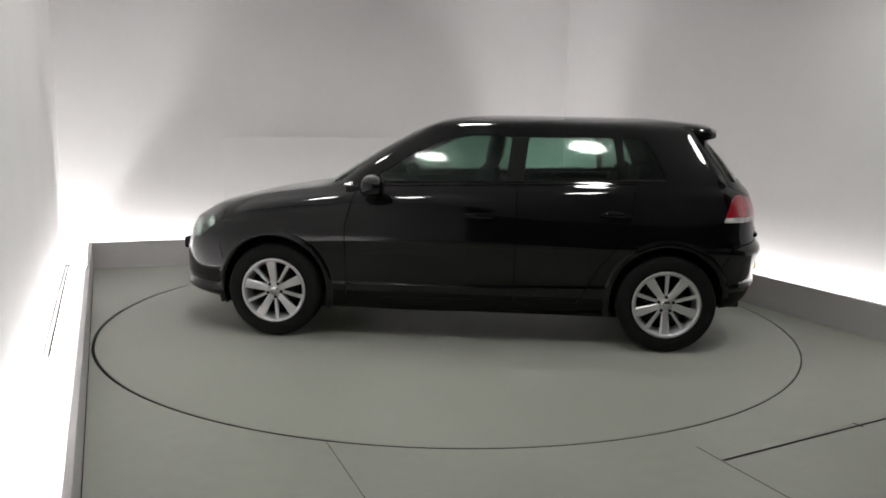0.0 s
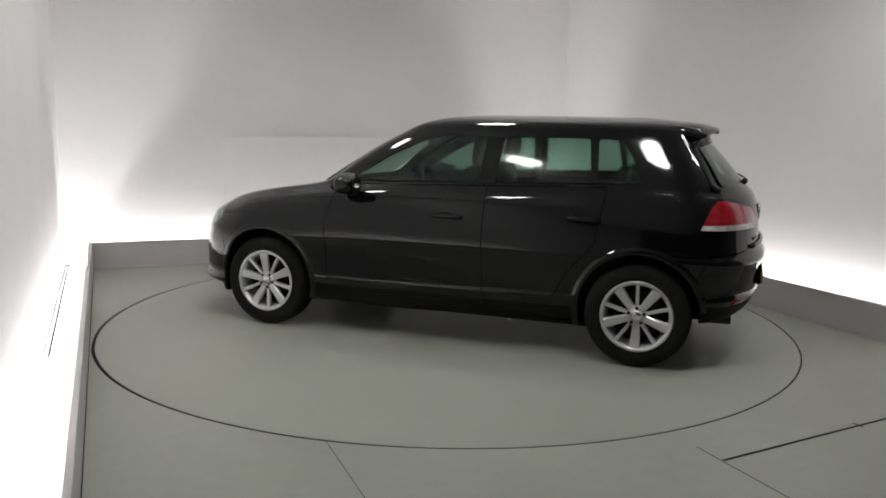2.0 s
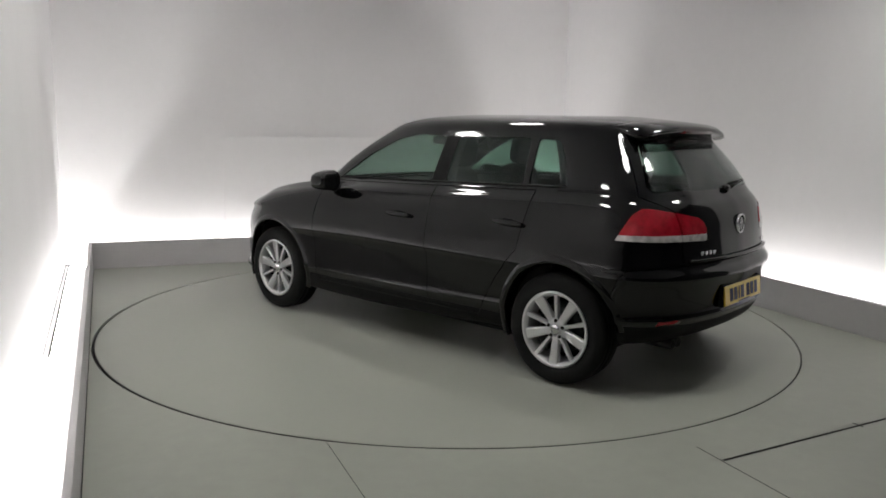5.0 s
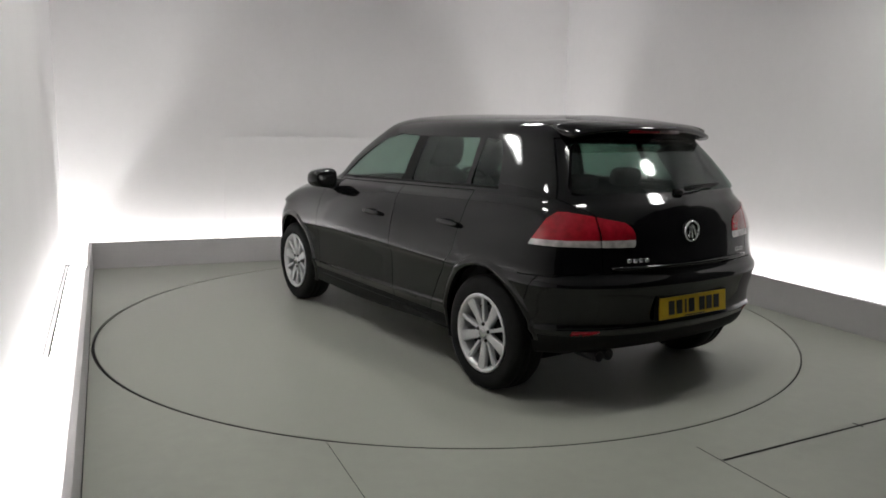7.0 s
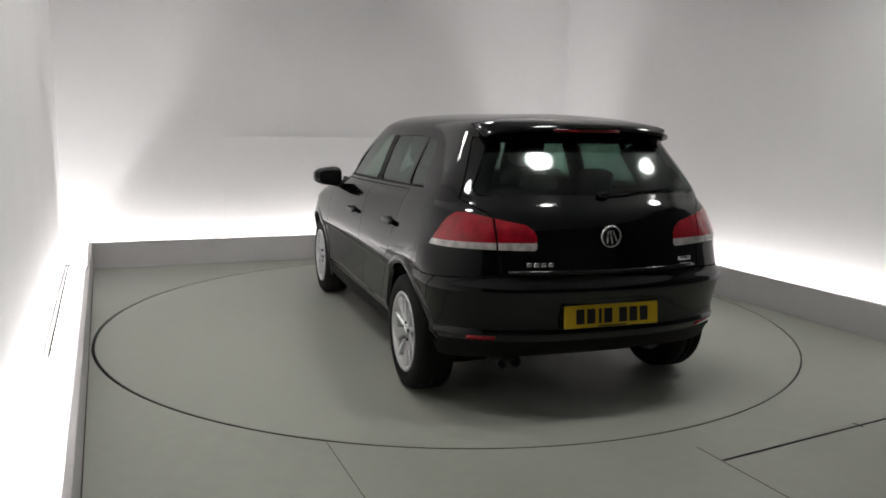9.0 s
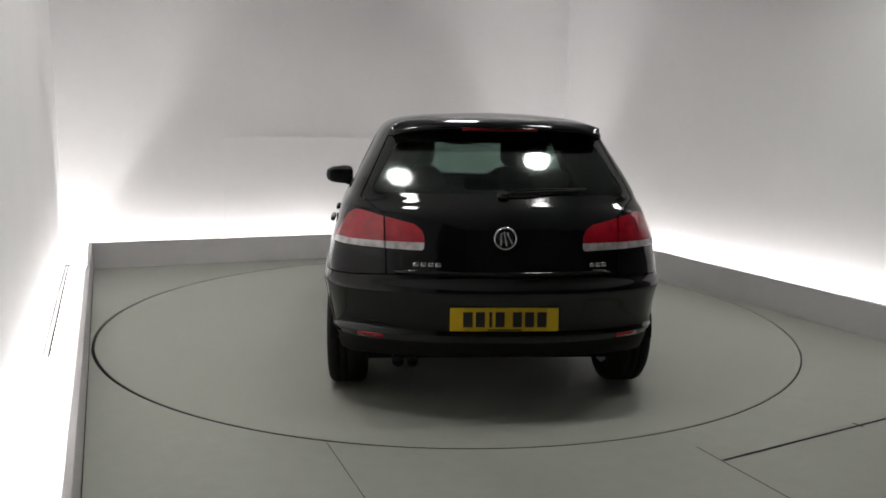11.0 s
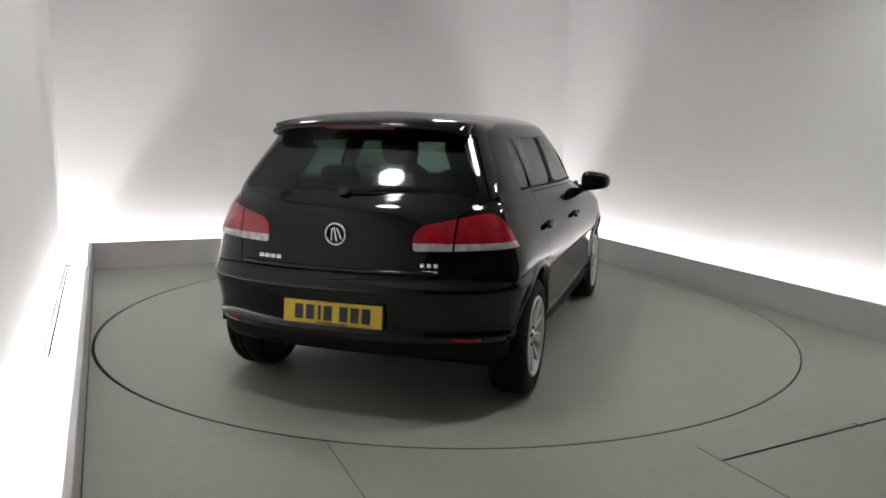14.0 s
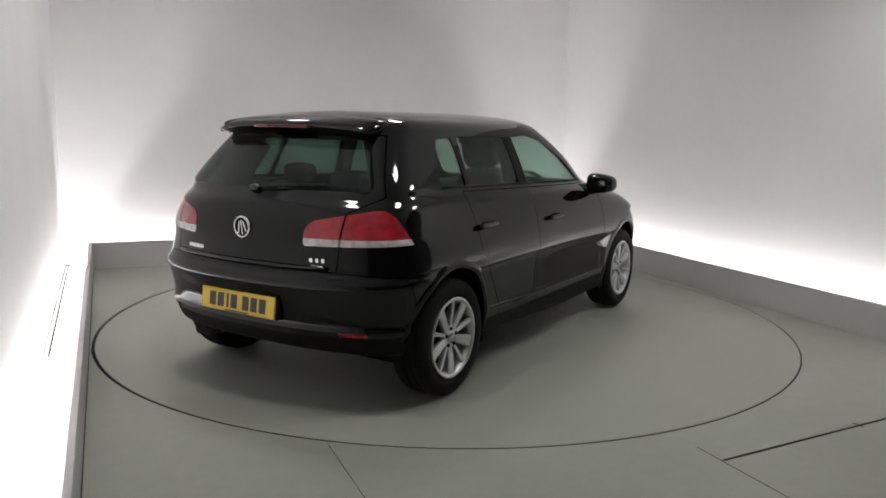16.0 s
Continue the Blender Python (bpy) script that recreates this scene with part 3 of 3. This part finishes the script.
    bm.free()

    def skin(x, z, sgn):
        """The body's side surface at x and z: y."""
        hit = from_side.ray_cast(Vector((x, 2.0 * sgn, z)), Vector((0, -sgn, 0)))
        return hit[0].y if hit[0] else 0.85 * sgn

    def tail(y, z):
        hit = from_side.ray_cast(Vector((-3.0, y, z)), Vector((1, 0, 0)))
        return hit[0].x if hit[0] else -1.95

    # arch flares and liners
    for ax in (AXLE, -AXLE):
        for sgn in (1, -1):
            fl = bmesh.new()
            rows = []
            prof = ((0.354, -0.05), (0.355, 0.004), (0.361, 0.010), (0.376, 0.011), (0.392, 0.005), (0.408, -0.004))
            n = 44
            for i in range(n + 1):
                a = math.radians(-18 + (216 if ax > 0 else 194) * i / n)
                row = []
                for r, o in prof:
                    x, z = ax + r * math.cos(a), 0.335 + r * math.sin(a)
                    rb = 0.408
                    xs, zs = ax + rb * math.cos(a), 0.335 + rb * math.sin(a)
                    base = 0.5 * skin(x, max(z, 0.26), sgn) + 0.5 * skin(xs, max(zs, 0.26), sgn) if o > -0.01 else skin(xs, max(zs, 0.26), sgn)
                    row.append(fl.verts.new((x, base + o * sgn, z)))
                rows.append(row)
            for p, q in zip(rows, rows[1:]):
                for j in range(len(prof) - 1):
                    fl.faces.new((p[j], p[j + 1], q[j + 1], q[j]))
            bmesh.ops.recalc_face_normals(fl, faces=list(fl.faces))
            if sum(f.normal.y for f in fl.faces) * sgn < 0:
                bmesh.ops.reverse_faces(fl, faces=list(fl.faces))
            part("arch_flare", fl, PAINT, car)
            ln = bmesh.new()
            rows = []
            for i in range(33):
                a = math.radians(-20 + (220 if ax > 0 else 200) * i / 32)
                rows.append([ln.verts.new((ax + 0.356 * math.cos(a), y * sgn, 0.335 + 0.356 * math.sin(a))) for y in (0.50, 0.70, 0.845)])
            for p, q in zip(rows, rows[1:]):
                for j in range(2):
                    ln.faces.new((p[j], p[j + 1], q[j + 1], q[j]))
            ln.faces.new([r[0] for r in rows])
            part("wheel_arch_liner", ln, TRIM, car)

    # wheels
    wheel = build_wheel(car)
    for x, sgn in ((AXLE, 1), (-AXLE, 1), (AXLE, -1), (-AXLE, -1)):
        m = pose(x, 0.765 * sgn, 0.316, 0, 6 if x > 0 else 36, 0 if sgn > 0 else 180)
        if x > 0 and sgn > 0:
            wheel.matrix_basis = m
        else:
            copy_thing(wheel, m)

    build_trim(car, skin, tail)
    build_cabin(car)
    return car


def bvh(bm):
    from mathutils.bvhtree import BVHTree
    return BVHTree.FromBMesh(bm)


def build_wheel(car):
    """A road wheel whose axle runs along y, its outer side at +y."""
    rim_prof = [(0.200, 0.100), (0.214, 0.104), (0.219, 0.098), (0.212, 0.090), (0.196, 0.070), (0.190, -0.03), (0.205, -0.09), (0.214, -0.10), (0.200, -0.10), (0.182, -0.03), (0.186, 0.070)]
    wheel = part("wheel", bm_lathe(rim_prof, 56), ALLOY, car, "silver ten-spoke alloy wheel rim")
    tyre = [(0.212, 0.092), (0.232, 0.100), (0.262, 0.106), (0.290, 0.100), (0.306, 0.088), (0.314, 0.070), (0.316, 0.045), (0.310, 0.041), (0.310, 0.035), (0.316, 0.031), (0.316, 0.004),
            (0.310, 0.001), (0.310, -0.006), (0.316, -0.010), (0.316, -0.04), (0.314, -0.07), (0.300, -0.095), (0.262, -0.105), (0.212, -0.095)]
    part("tyre", bm_lathe(tyre, 64), RUBBER, wheel, "black rubber tyre with low tread")
    for i in range(10):
        wide = i % 2 == 0
        a = 2 * math.pi * i / 10
        w0, w1 = (0.023, 0.034) if wide else (0.010, 0.0135)
        bm = bmesh.new()
        rows = []
        for r, w, y, dep in ((0.045, w0 * 0.9, 0.078, 0.03), (0.08, w0, 0.083, 0.03), (0.15, (w0 + w1) / 2, 0.090, 0.026), (0.203, w1, 0.094, 0.022)):
            rows.append([bm.verts.new((s * ww, yy, r)) for s, ww, yy in ((-1, w, y - dep), (-1, w, y - 0.006), (-1, w * 0.72, y), (1, w * 0.72, y), (1, w, y - 0.006), (1, w, y - dep))])
        for p, q in zip(rows, rows[1:]):
            for j in range(6):
                bm.faces.new((p[j], p[(j + 1) % 6], q[(j + 1) % 6], q[j]))
        bm.faces.new(rows[0])
        bm.faces.new(rows[-1][::-1])
        bmesh.ops.recalc_face_normals(bm, faces=list(bm.faces))
        part("spoke", moved(bm, Matrix.Rotation(a, 4, "Y")), ALLOY, wheel, smooth=False)
    part("hub", bm_lathe([(0.0, 0.05), (0.062, 0.05), (0.066, 0.074), (0.050, 0.080), (0.034, 0.082), (0.033, 0.088), (0.0, 0.090)], 32, False), ALLOY, wheel)
    part("centre_cap", bm_lathe([(0.0, 0.094), (0.020, 0.0935), (0.027, 0.091), (0.029, 0.084)], 24, False), CHROME, wheel, "small round chrome centre cap")
    for i in range(5):
        a = 2 * math.pi * (i + 0.5) / 5
        b = bm_lathe([(0.0, 0.089), (0.008, 0.089), (0.010, 0.086), (0.010, 0.07)], 10, False)
        part("wheel_bolt", moved(b, Matrix.Translation((0.048 * math.sin(a), 0, 0.048 * math.cos(a)))), INK, wheel)
    part("brake_disc", bm_lathe([(0.05, 0.022), (0.145, 0.022), (0.145, 0.0), (0.05, 0.0)], 40), STEEL, wheel, "dull steel brake disc")
    part("brake_caliper", bm_box(0.08, 0.165, -0.03, 0.045, -0.07, 0.07, 0.012), TRIM, wheel)
    part("wheel_back", bm_lathe([(0.0, -0.04), (0.188, -0.04), (0.188, -0.05), (0.0, -0.05)], 40, False), TRIM, wheel)
    return wheel


def bm_blob(sx, sy, sz, power=0.75, n=20):
    """A rounded block: a superellipsoid with the half sizes given."""
    bm = bmesh.new()
    bmesh.ops.create_uvsphere(bm, u_segments=n, v_segments=n // 2 + 2, radius=1.0)
    for v in bm.verts:
        v.co = Vector([math.copysign(abs(c) ** power, c) * s for c, s in zip(v.co, (sx, sy, sz))])
    return bm


def build_trim(car, skin, tail):
    for sgn in (1, -1):
        # door mirrors
        bm = bm_blob(0.062, 0.105, 0.068, 0.62, 24)
        for v in bm.verts:
            if v.co.x > 0:
                v.co.x *= 1.35 - 0.35 * v.co.z / 0.068 * 0.4
            v.co.z *= 1.0 - 0.18 * (v.co.y * sgn) / 0.105
        mirror = part("door_mirror", moved(bm, pose(0.60, 0.925 * sgn, 1.035, 0, 0, 8 * sgn)), PAINT, car, "gloss black door mirror housing")
        # gloss black paints the dark reflection into the mirror glass
        part("mirror_glass", moved(bm_blob(0.006, 0.085, 0.052, 0.55), pose(0.540, 0.922 * sgn, 1.035, 0, 0, 8 * sgn)), GLOSS, mirror, "mirror glass, its dark reflection painted as gloss black")
        part("mirror_arm", bm_tube([(0.60, 0.87 * sgn, 0.985), (0.61, 0.82 * sgn, 0.975), (0.62, 0.76 * sgn, 0.985)], 0.028), TRIM, mirror)
        # door handles
        for hx, hz in ((-0.075, 0.858), (-0.945, 0.885)):
            y = skin(hx, hz, sgn)
            bm = bm_blob(0.105, 0.014, 0.016, 0.6)
            h = part("door_handle", moved(bm, pose(hx, y + 0.022 * sgn, hz, 0, -1.5, 0)), PAINT, car, "body-coloured bar door handle")
            part("handle_recess", moved(bm_blob(0.055, 0.004, 0.026, 0.8), pose(hx + 0.01, y, hz - 0.004)), TRIM, h)
        # window sill trim and pillar trims
        pts = [(x, skin(x, 1.053 + (0.70 - x) * 0.0275, sgn) + 0.002 * sgn, 1.049 + (0.70 - x) * 0.0275) for x in (0.70, 0.45, 0.2, -0.05, -0.3, -0.55, -0.8, -1.05, -1.26)]
        part("window_sill_trim", bm_tube(pts, 0.007, 8), TRIM, car)
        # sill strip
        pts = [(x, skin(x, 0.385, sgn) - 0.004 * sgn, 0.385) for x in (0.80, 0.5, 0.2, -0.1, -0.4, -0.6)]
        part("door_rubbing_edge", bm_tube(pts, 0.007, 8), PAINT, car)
        # rear reflectors in the bumper
        bm = bmesh.new()
        ys = [0.575, 0.61, 0.64, 0.67, 0.70]
        rows = [[bm.verts.new((tail(y * sgn, z) - 0.004, y * sgn, z)) for y in ys] for z in (0.402, 0.414, 0.426)]
        for p, q in zip(rows, rows[1:]):
            for j in range(len(ys) - 1):
                bm.faces.new((p[j], p[j + 1], q[j + 1], q[j]))
        bmesh.ops.recalc_face_normals(bm, faces=list(bm.faces))
        thick(part("rear_reflector", bm, REFLECTOR, car, "thin red bumper reflector"), 0.01)
    # roof spoiler
    bm = bmesh.new()
    rows = []
    for y in np.linspace(-0.53, 0.53, 25):
        s = abs(y) / 0.53
        crown = 0.072 * s ** 2.2
        drop = 0.030 * s ** 2.5 + 0.010 * s ** 12
        tip = -1.672 + crown
        rows.append([bm.verts.new((x, y, z - drop)) for x, z in ((-1.36, 1.481), (-1.46, 1.478), (-1.57, 1.466), (tip + 0.03, 1.448), (tip, 1.434), (tip - 0.002, 1.418), (tip + 0.015, 1.409), (-1.54, 1.400), (-1.42, 1.43))])
    for p, q in zip(rows, rows[1:]):
        for j in range(9):
            bm.faces.new((p[j], p[(j + 1) % 9], q[(j + 1) % 9], q[j]))
    bm.faces.new(rows[0])
    bm.faces.new(rows[-1][::-1])
    bmesh.ops.recalc_face_normals(bm, faces=list(bm.faces))
    spoiler = part("roof_spoiler", bm, PAINT, car, "gloss black roof-edge spoiler")
    bm = bm_box(-1.687, -1.632, -0.19, 0.19, 1.403, 1.421, 0.004)
    for v in bm.verts:
        v.co.x += 0.10 * (abs(v.co.y) / 0.53) ** 2.2 + 0.005
    part("high_brake_lamp", bm, DARK_RED, spoiler, "dark red high-level brake lamp")
    # number plate with plain bars
    px = -1.993
    plate = part("number_plate", moved(bm_box(-0.006, 0.006, -0.26, 0.26, -0.0555, 0.0555, 0.003), pose(px, 0, 0.523, 0, 6, 0)), YELLOW, car, "yellow number plate with dark bars", smooth=False)
    for i, y in enumerate((0.176, 0.117, 0.067, 0.022, -0.061, -0.119, -0.178)):
        w = 0.044 if i != 2 else 0.014
        bar = bm_box(-0.0085, -0.0065, y - w / 2, y + w / 2, -0.036, 0.036)
        part("plate_bar", moved(bar, pose(px, 0, 0.523, 0, 6, 0)), INK, plate, smooth=False)
    part("plate_footer_bar", moved(bm_box(-0.0085, -0.0065, -0.08, 0.08, -0.052, -0.046), pose(px, 0, 0.523, 0, 6, 0)), INK, plate, smooth=False)
    part("plate_surround", bm_box(px + 0.004, px + 0.03, -0.268, 0.268, 0.461, 0.585, 0.006), TRIM, car)
    # round tail badge: a ring and plain bars
    bx = tail(0, 0.905)
    badge = part("tail_badge", moved(bm_lathe([(0.046, -0.006), (0.046, 0.008), (0.050, 0.012), (0.055, 0.010), (0.058, 0.0), (0.055, -0.006)], 40), pose(bx, 0, 0.905, 0, 10, 90)), CHROME, car, "round chrome tail badge")
    part("badge_field", moved(bm_lathe([(0.0, 0.002), (0.047, 0.002), (0.047, -0.006)], 32, False), pose(bx, 0, 0.905, 0, 10, 90)), GLOSS, badge)
    for y, h, a in ((-0.020, 0.030, 14), (0.0, 0.036, 0), (0.020, 0.030, -14)):
        part("badge_bar", moved(bm_box(-0.0045, 0.0045, 0.0, 0.008, -h, h, 0.002), pose(bx, 0, 0.905, 0, 10, 90) @ pose(y, 0.001, 0, 0, a, 0)), CHROME, badge)
    # small model badges as plain bars
    for y0, n, w in ((0.42, 4, 0.028), (-0.43, 3, 0.024)):
        base = None
        for i in range(n):
            y = y0 - i * (w + 0.007)
            x = tail(y, 0.775)
            b = part("model_badge" if base is None else "badge_stroke", bm_box(x - 0.005, x + 0.004, y - w / 2, y + w / 2, 0.763, 0.785, 0.003), CHROME, base or car, "small chrome model badge" if base is None else "")
            base = base or b
    x = tail(-0.455, 0.745)
    part("engine_badge", bm_box(x - 0.005, x + 0.004, -0.505, -0.405, 0.742, 0.752, 0.002), CHROME, car)
    # rear wiper
    wiper = part("rear_wiper", bm_tube([(tail(0.0, 1.105) - 0.02, 0.0, 1.105), (tail(-0.15, 1.115) - 0.025, -0.15, 1.118), (tail(-0.36, 1.125) - 0.018, -0.36, 1.125)], 0.005, 8), TRIM, car, "black rear wiper parked on the glass")
    part("wiper_blade", bm_tube([(tail(-0.06, 1.122) - 0.012, -0.06, 1.122), (tail(-0.22, 1.128) - 0.012, -0.22, 1.130), (tail(-0.42, 1.128) - 0.010, -0.42, 1.130)], 0.005, 6), TRIM, wiper)
    part("wiper_cap", moved(bm_blob(0.02, 0.032, 0.02, 0.8), pose(tail(0, 1.10) - 0.012, 0, 1.10)), GLOSS, wiper)
    # tailgate grip ledge, lower valance, exhaust
    pts = [(tail(y, 0.735) - 0.004 - 0.008 * (1 - (y / 0.55) ** 2), y, 0.738) for y in np.linspace(-0.52, 0.52, 15)]
    part("tailgate_lip", bm_tube(pts, 0.012, 8), PAINT, car)
    for y in (0.43, 0.50):
        part("exhaust_pipe", moved(bm_lathe([(0.030, 0.0), (0.030, -0.16), (0.026, -0.16), (0.026, 0.0)], 24), pose(-1.665, y, 0.268, 0, 0, -90)), STEEL, car, "dull steel exhaust tailpipe")
    part("underbody", bm_box(-1.50, 1.60, -0.70, 0.70, 0.18, 0.23, 0.02), TRIM, car)
    # the dark lower grille and the front emblem area
    part("front_grille", bm_box(1.96, 2.125, -0.36, 0.36, 0.50, 0.585, 0.015), TRIM, car)


def build_cabin(car):
    def seat(x, y, parent_name):
        base = part(parent_name, moved(bm_blob(0.27, 0.25, 0.10, 0.55), pose(x + 0.05, y, 0.52)), FABRIC, car, "charcoal cloth car seat")
        bm = bm_blob(0.085, 0.245, 0.33, 0.5)
        for v in bm.verts:
            v.co.y *= 1.0 - 0.14 * max(v.co.z, 0) / 0.33
        part("backrest", moved(bm, pose(x - 0.24, y, 0.83, 0, -14, 0)), FABRIC, base)
        part("headrest", moved(bm_blob(0.055, 0.135, 0.112, 0.6), pose(x - 0.355, y, 1.262, 0, -10, 0)), FABRIC, base)
        for s in (-0.05, 0.05):
            part("headrest_post", bm_tube([(x - 0.31, y + s, 1.08), (x - 0.345, y + s, 1.20)], 0.008, 8), STEEL, base)
    seat(0.20, 0.36, "front_seat")
    seat(0.20, -0.36, "front_seat")
    rear = part("rear_bench", moved(bm_blob(0.27, 0.62, 0.10, 0.4), pose(-0.72, 0, 0.55)), FABRIC, car, "charcoal cloth rear bench seat")
    part("backrest", moved(bm_blob(0.08, 0.62, 0.28, 0.4), pose(-1.02, 0, 0.82, 0, -18, 0)), FABRIC, rear)
    for y in (0.37, 0.0, -0.37):
        part("headrest", moved(bm_blob(0.045, 0.12, 0.05 if y == 0 else 0.062, 0.6), pose(-1.115, y, 1.125 if y else 1.10, 0, -12, 0)), FABRIC, rear)
    part("parcel_shelf", bm_box(-1.74, -1.18, -0.62, 0.62, 0.985, 1.005, 0.008), TRIM, car)
    bm = bm_box(0.60, 1.12, -0.68, 0.68, 0.72, 0.985, 0.06, 4)
    part("dashboard", bm, TRIM, car, "dark plastic dashboard")
    ring = bmesh.new()
    R, r = 0.18, 0.015
    n, m = 32, 10
    rows = [[ring.verts.new(((R + r * math.cos(2 * math.pi * j / m)) * math.cos(2 * math.pi * i / n), (R + r * math.cos(2 * math.pi * j / m)) * math.sin(2 * math.pi * i / n), r * math.sin(2 * math.pi * j / m))) for j in range(m)] for i in range(n)]
    for i in range(n):
        for j in range(m):
            ring.faces.new((rows[i][j], rows[(i + 1) % n][j], rows[(i + 1) % n][(j + 1) % m], rows[i][(j + 1) % m]))
    for a in (0, 150, 210):
        sp = bm_box(0.0, 0.175, -0.018, 0.018, -0.008, 0.008, 0.004)
        ring = bm_join([ring, moved(sp, Matrix.Rotation(math.radians(a + 90), 4, "Z"))])
    ring = bm_join([ring, bm_blob(0.06, 0.06, 0.03, 0.7)])
    part("steering_wheel", moved(ring, pose(0.48, -0.36, 0.93, 0, -64, 0)), TRIM, car, "black three-spoke steering wheel")
    bm = bm_box(-1.45, 0.25, -0.50, 0.50, 1.405, 1.425, 0.008)
    part("roof_lining", bm, TRIM, car)
    part("interior_mirror", moved(bm_blob(0.018, 0.115, 0.032, 0.6), pose(0.34, 0, 1.318)), TRIM, car, "black interior mirror")
    part("cabin_floor", bm_box(-1.75, 1.2, -0.72, 0.72, 0.30, 0.34, 0.01), TRIM, car)
    for s in (1, -1):
        part("pillar_trim", bm_tube([(-0.315, 0.700 * s, 1.0), (-0.325, 0.648 * s, 1.2), (-0.335, 0.565 * s, 1.39)], 0.045, 12), TRIM, car)
        part("rear_pillar_trim", bm_tube([(-1.50, 0.59 * s, 0.95), (-1.455, 0.535 * s, 1.18), (-1.39, 0.455 * s, 1.34)], 0.095, 12), TRIM, car)
        bm = bm_box(-1.2, 0.82, 0.735, 0.765, 0.36, 1.02, 0.012)
        for v in bm.verts:
            v.co.y *= s
        bmesh.ops.recalc_face_normals(bm, faces=list(bm.faces))
        part("door_card", bm, TRIM, car)


car = build_car()


# ---------------------------------------------------------------- ceiling lamps
def build_lamp(x, y, r, z=CEILING):
    prof = [(r + 0.03, 0.0), (r + 0.03, 0.05), (r + 0.012, 0.06), (r, 0.05), (r, 0.02)]
    bm = bm_lathe(prof, 48, False)
    lamp = new("ceiling_lamp", mesh_from(moved(bm, pose(0, 0, 0, -90, 0, 0)), "ceiling_lamp", CHROME))
    tagged(lamp, "round white studio lamp on the ceiling", "ceiling lamp", "round ceiling lamps")
    face = bm_lathe([(0.0, 0.03), (r, 0.03), (r, 0.02), (0.0, 0.02)], 48, False)
    part("diffuser", moved(face, pose(0, 0, 0, -90, 0, 0)), LAMP, lamp, "glowing white round diffuser")
    lamp.matrix_basis = pose(x, y, z)
    return lamp


# two rows of round lamps, lined up with the room
for across, along in ((-1.76, -1.86), (0.10, -2.22), (2.03, -2.10), (-1.68, 0.25), (0.15, 0.20)):
    p = -SIDE * along + Vector((-SIDE.y, SIDE.x)) * across
    build_lamp(p.x, p.y, 0.175)


# ---------------------------------------------------------------- movement
def motions():
    """The table turns at a steady rate and carries the car."""
    rows, table = [], []
    for k in range(17):
        turn = 174.934 - 7.2948 * k
        spin = pose(0, 0, 0, 0, 0, turn)
        rows.append((float(k), spin @ pose(-0.186, -0.095, 0)))
        table.append((float(k), spin))
    walk(turntable, table)
    walk(car, rows)


motions()
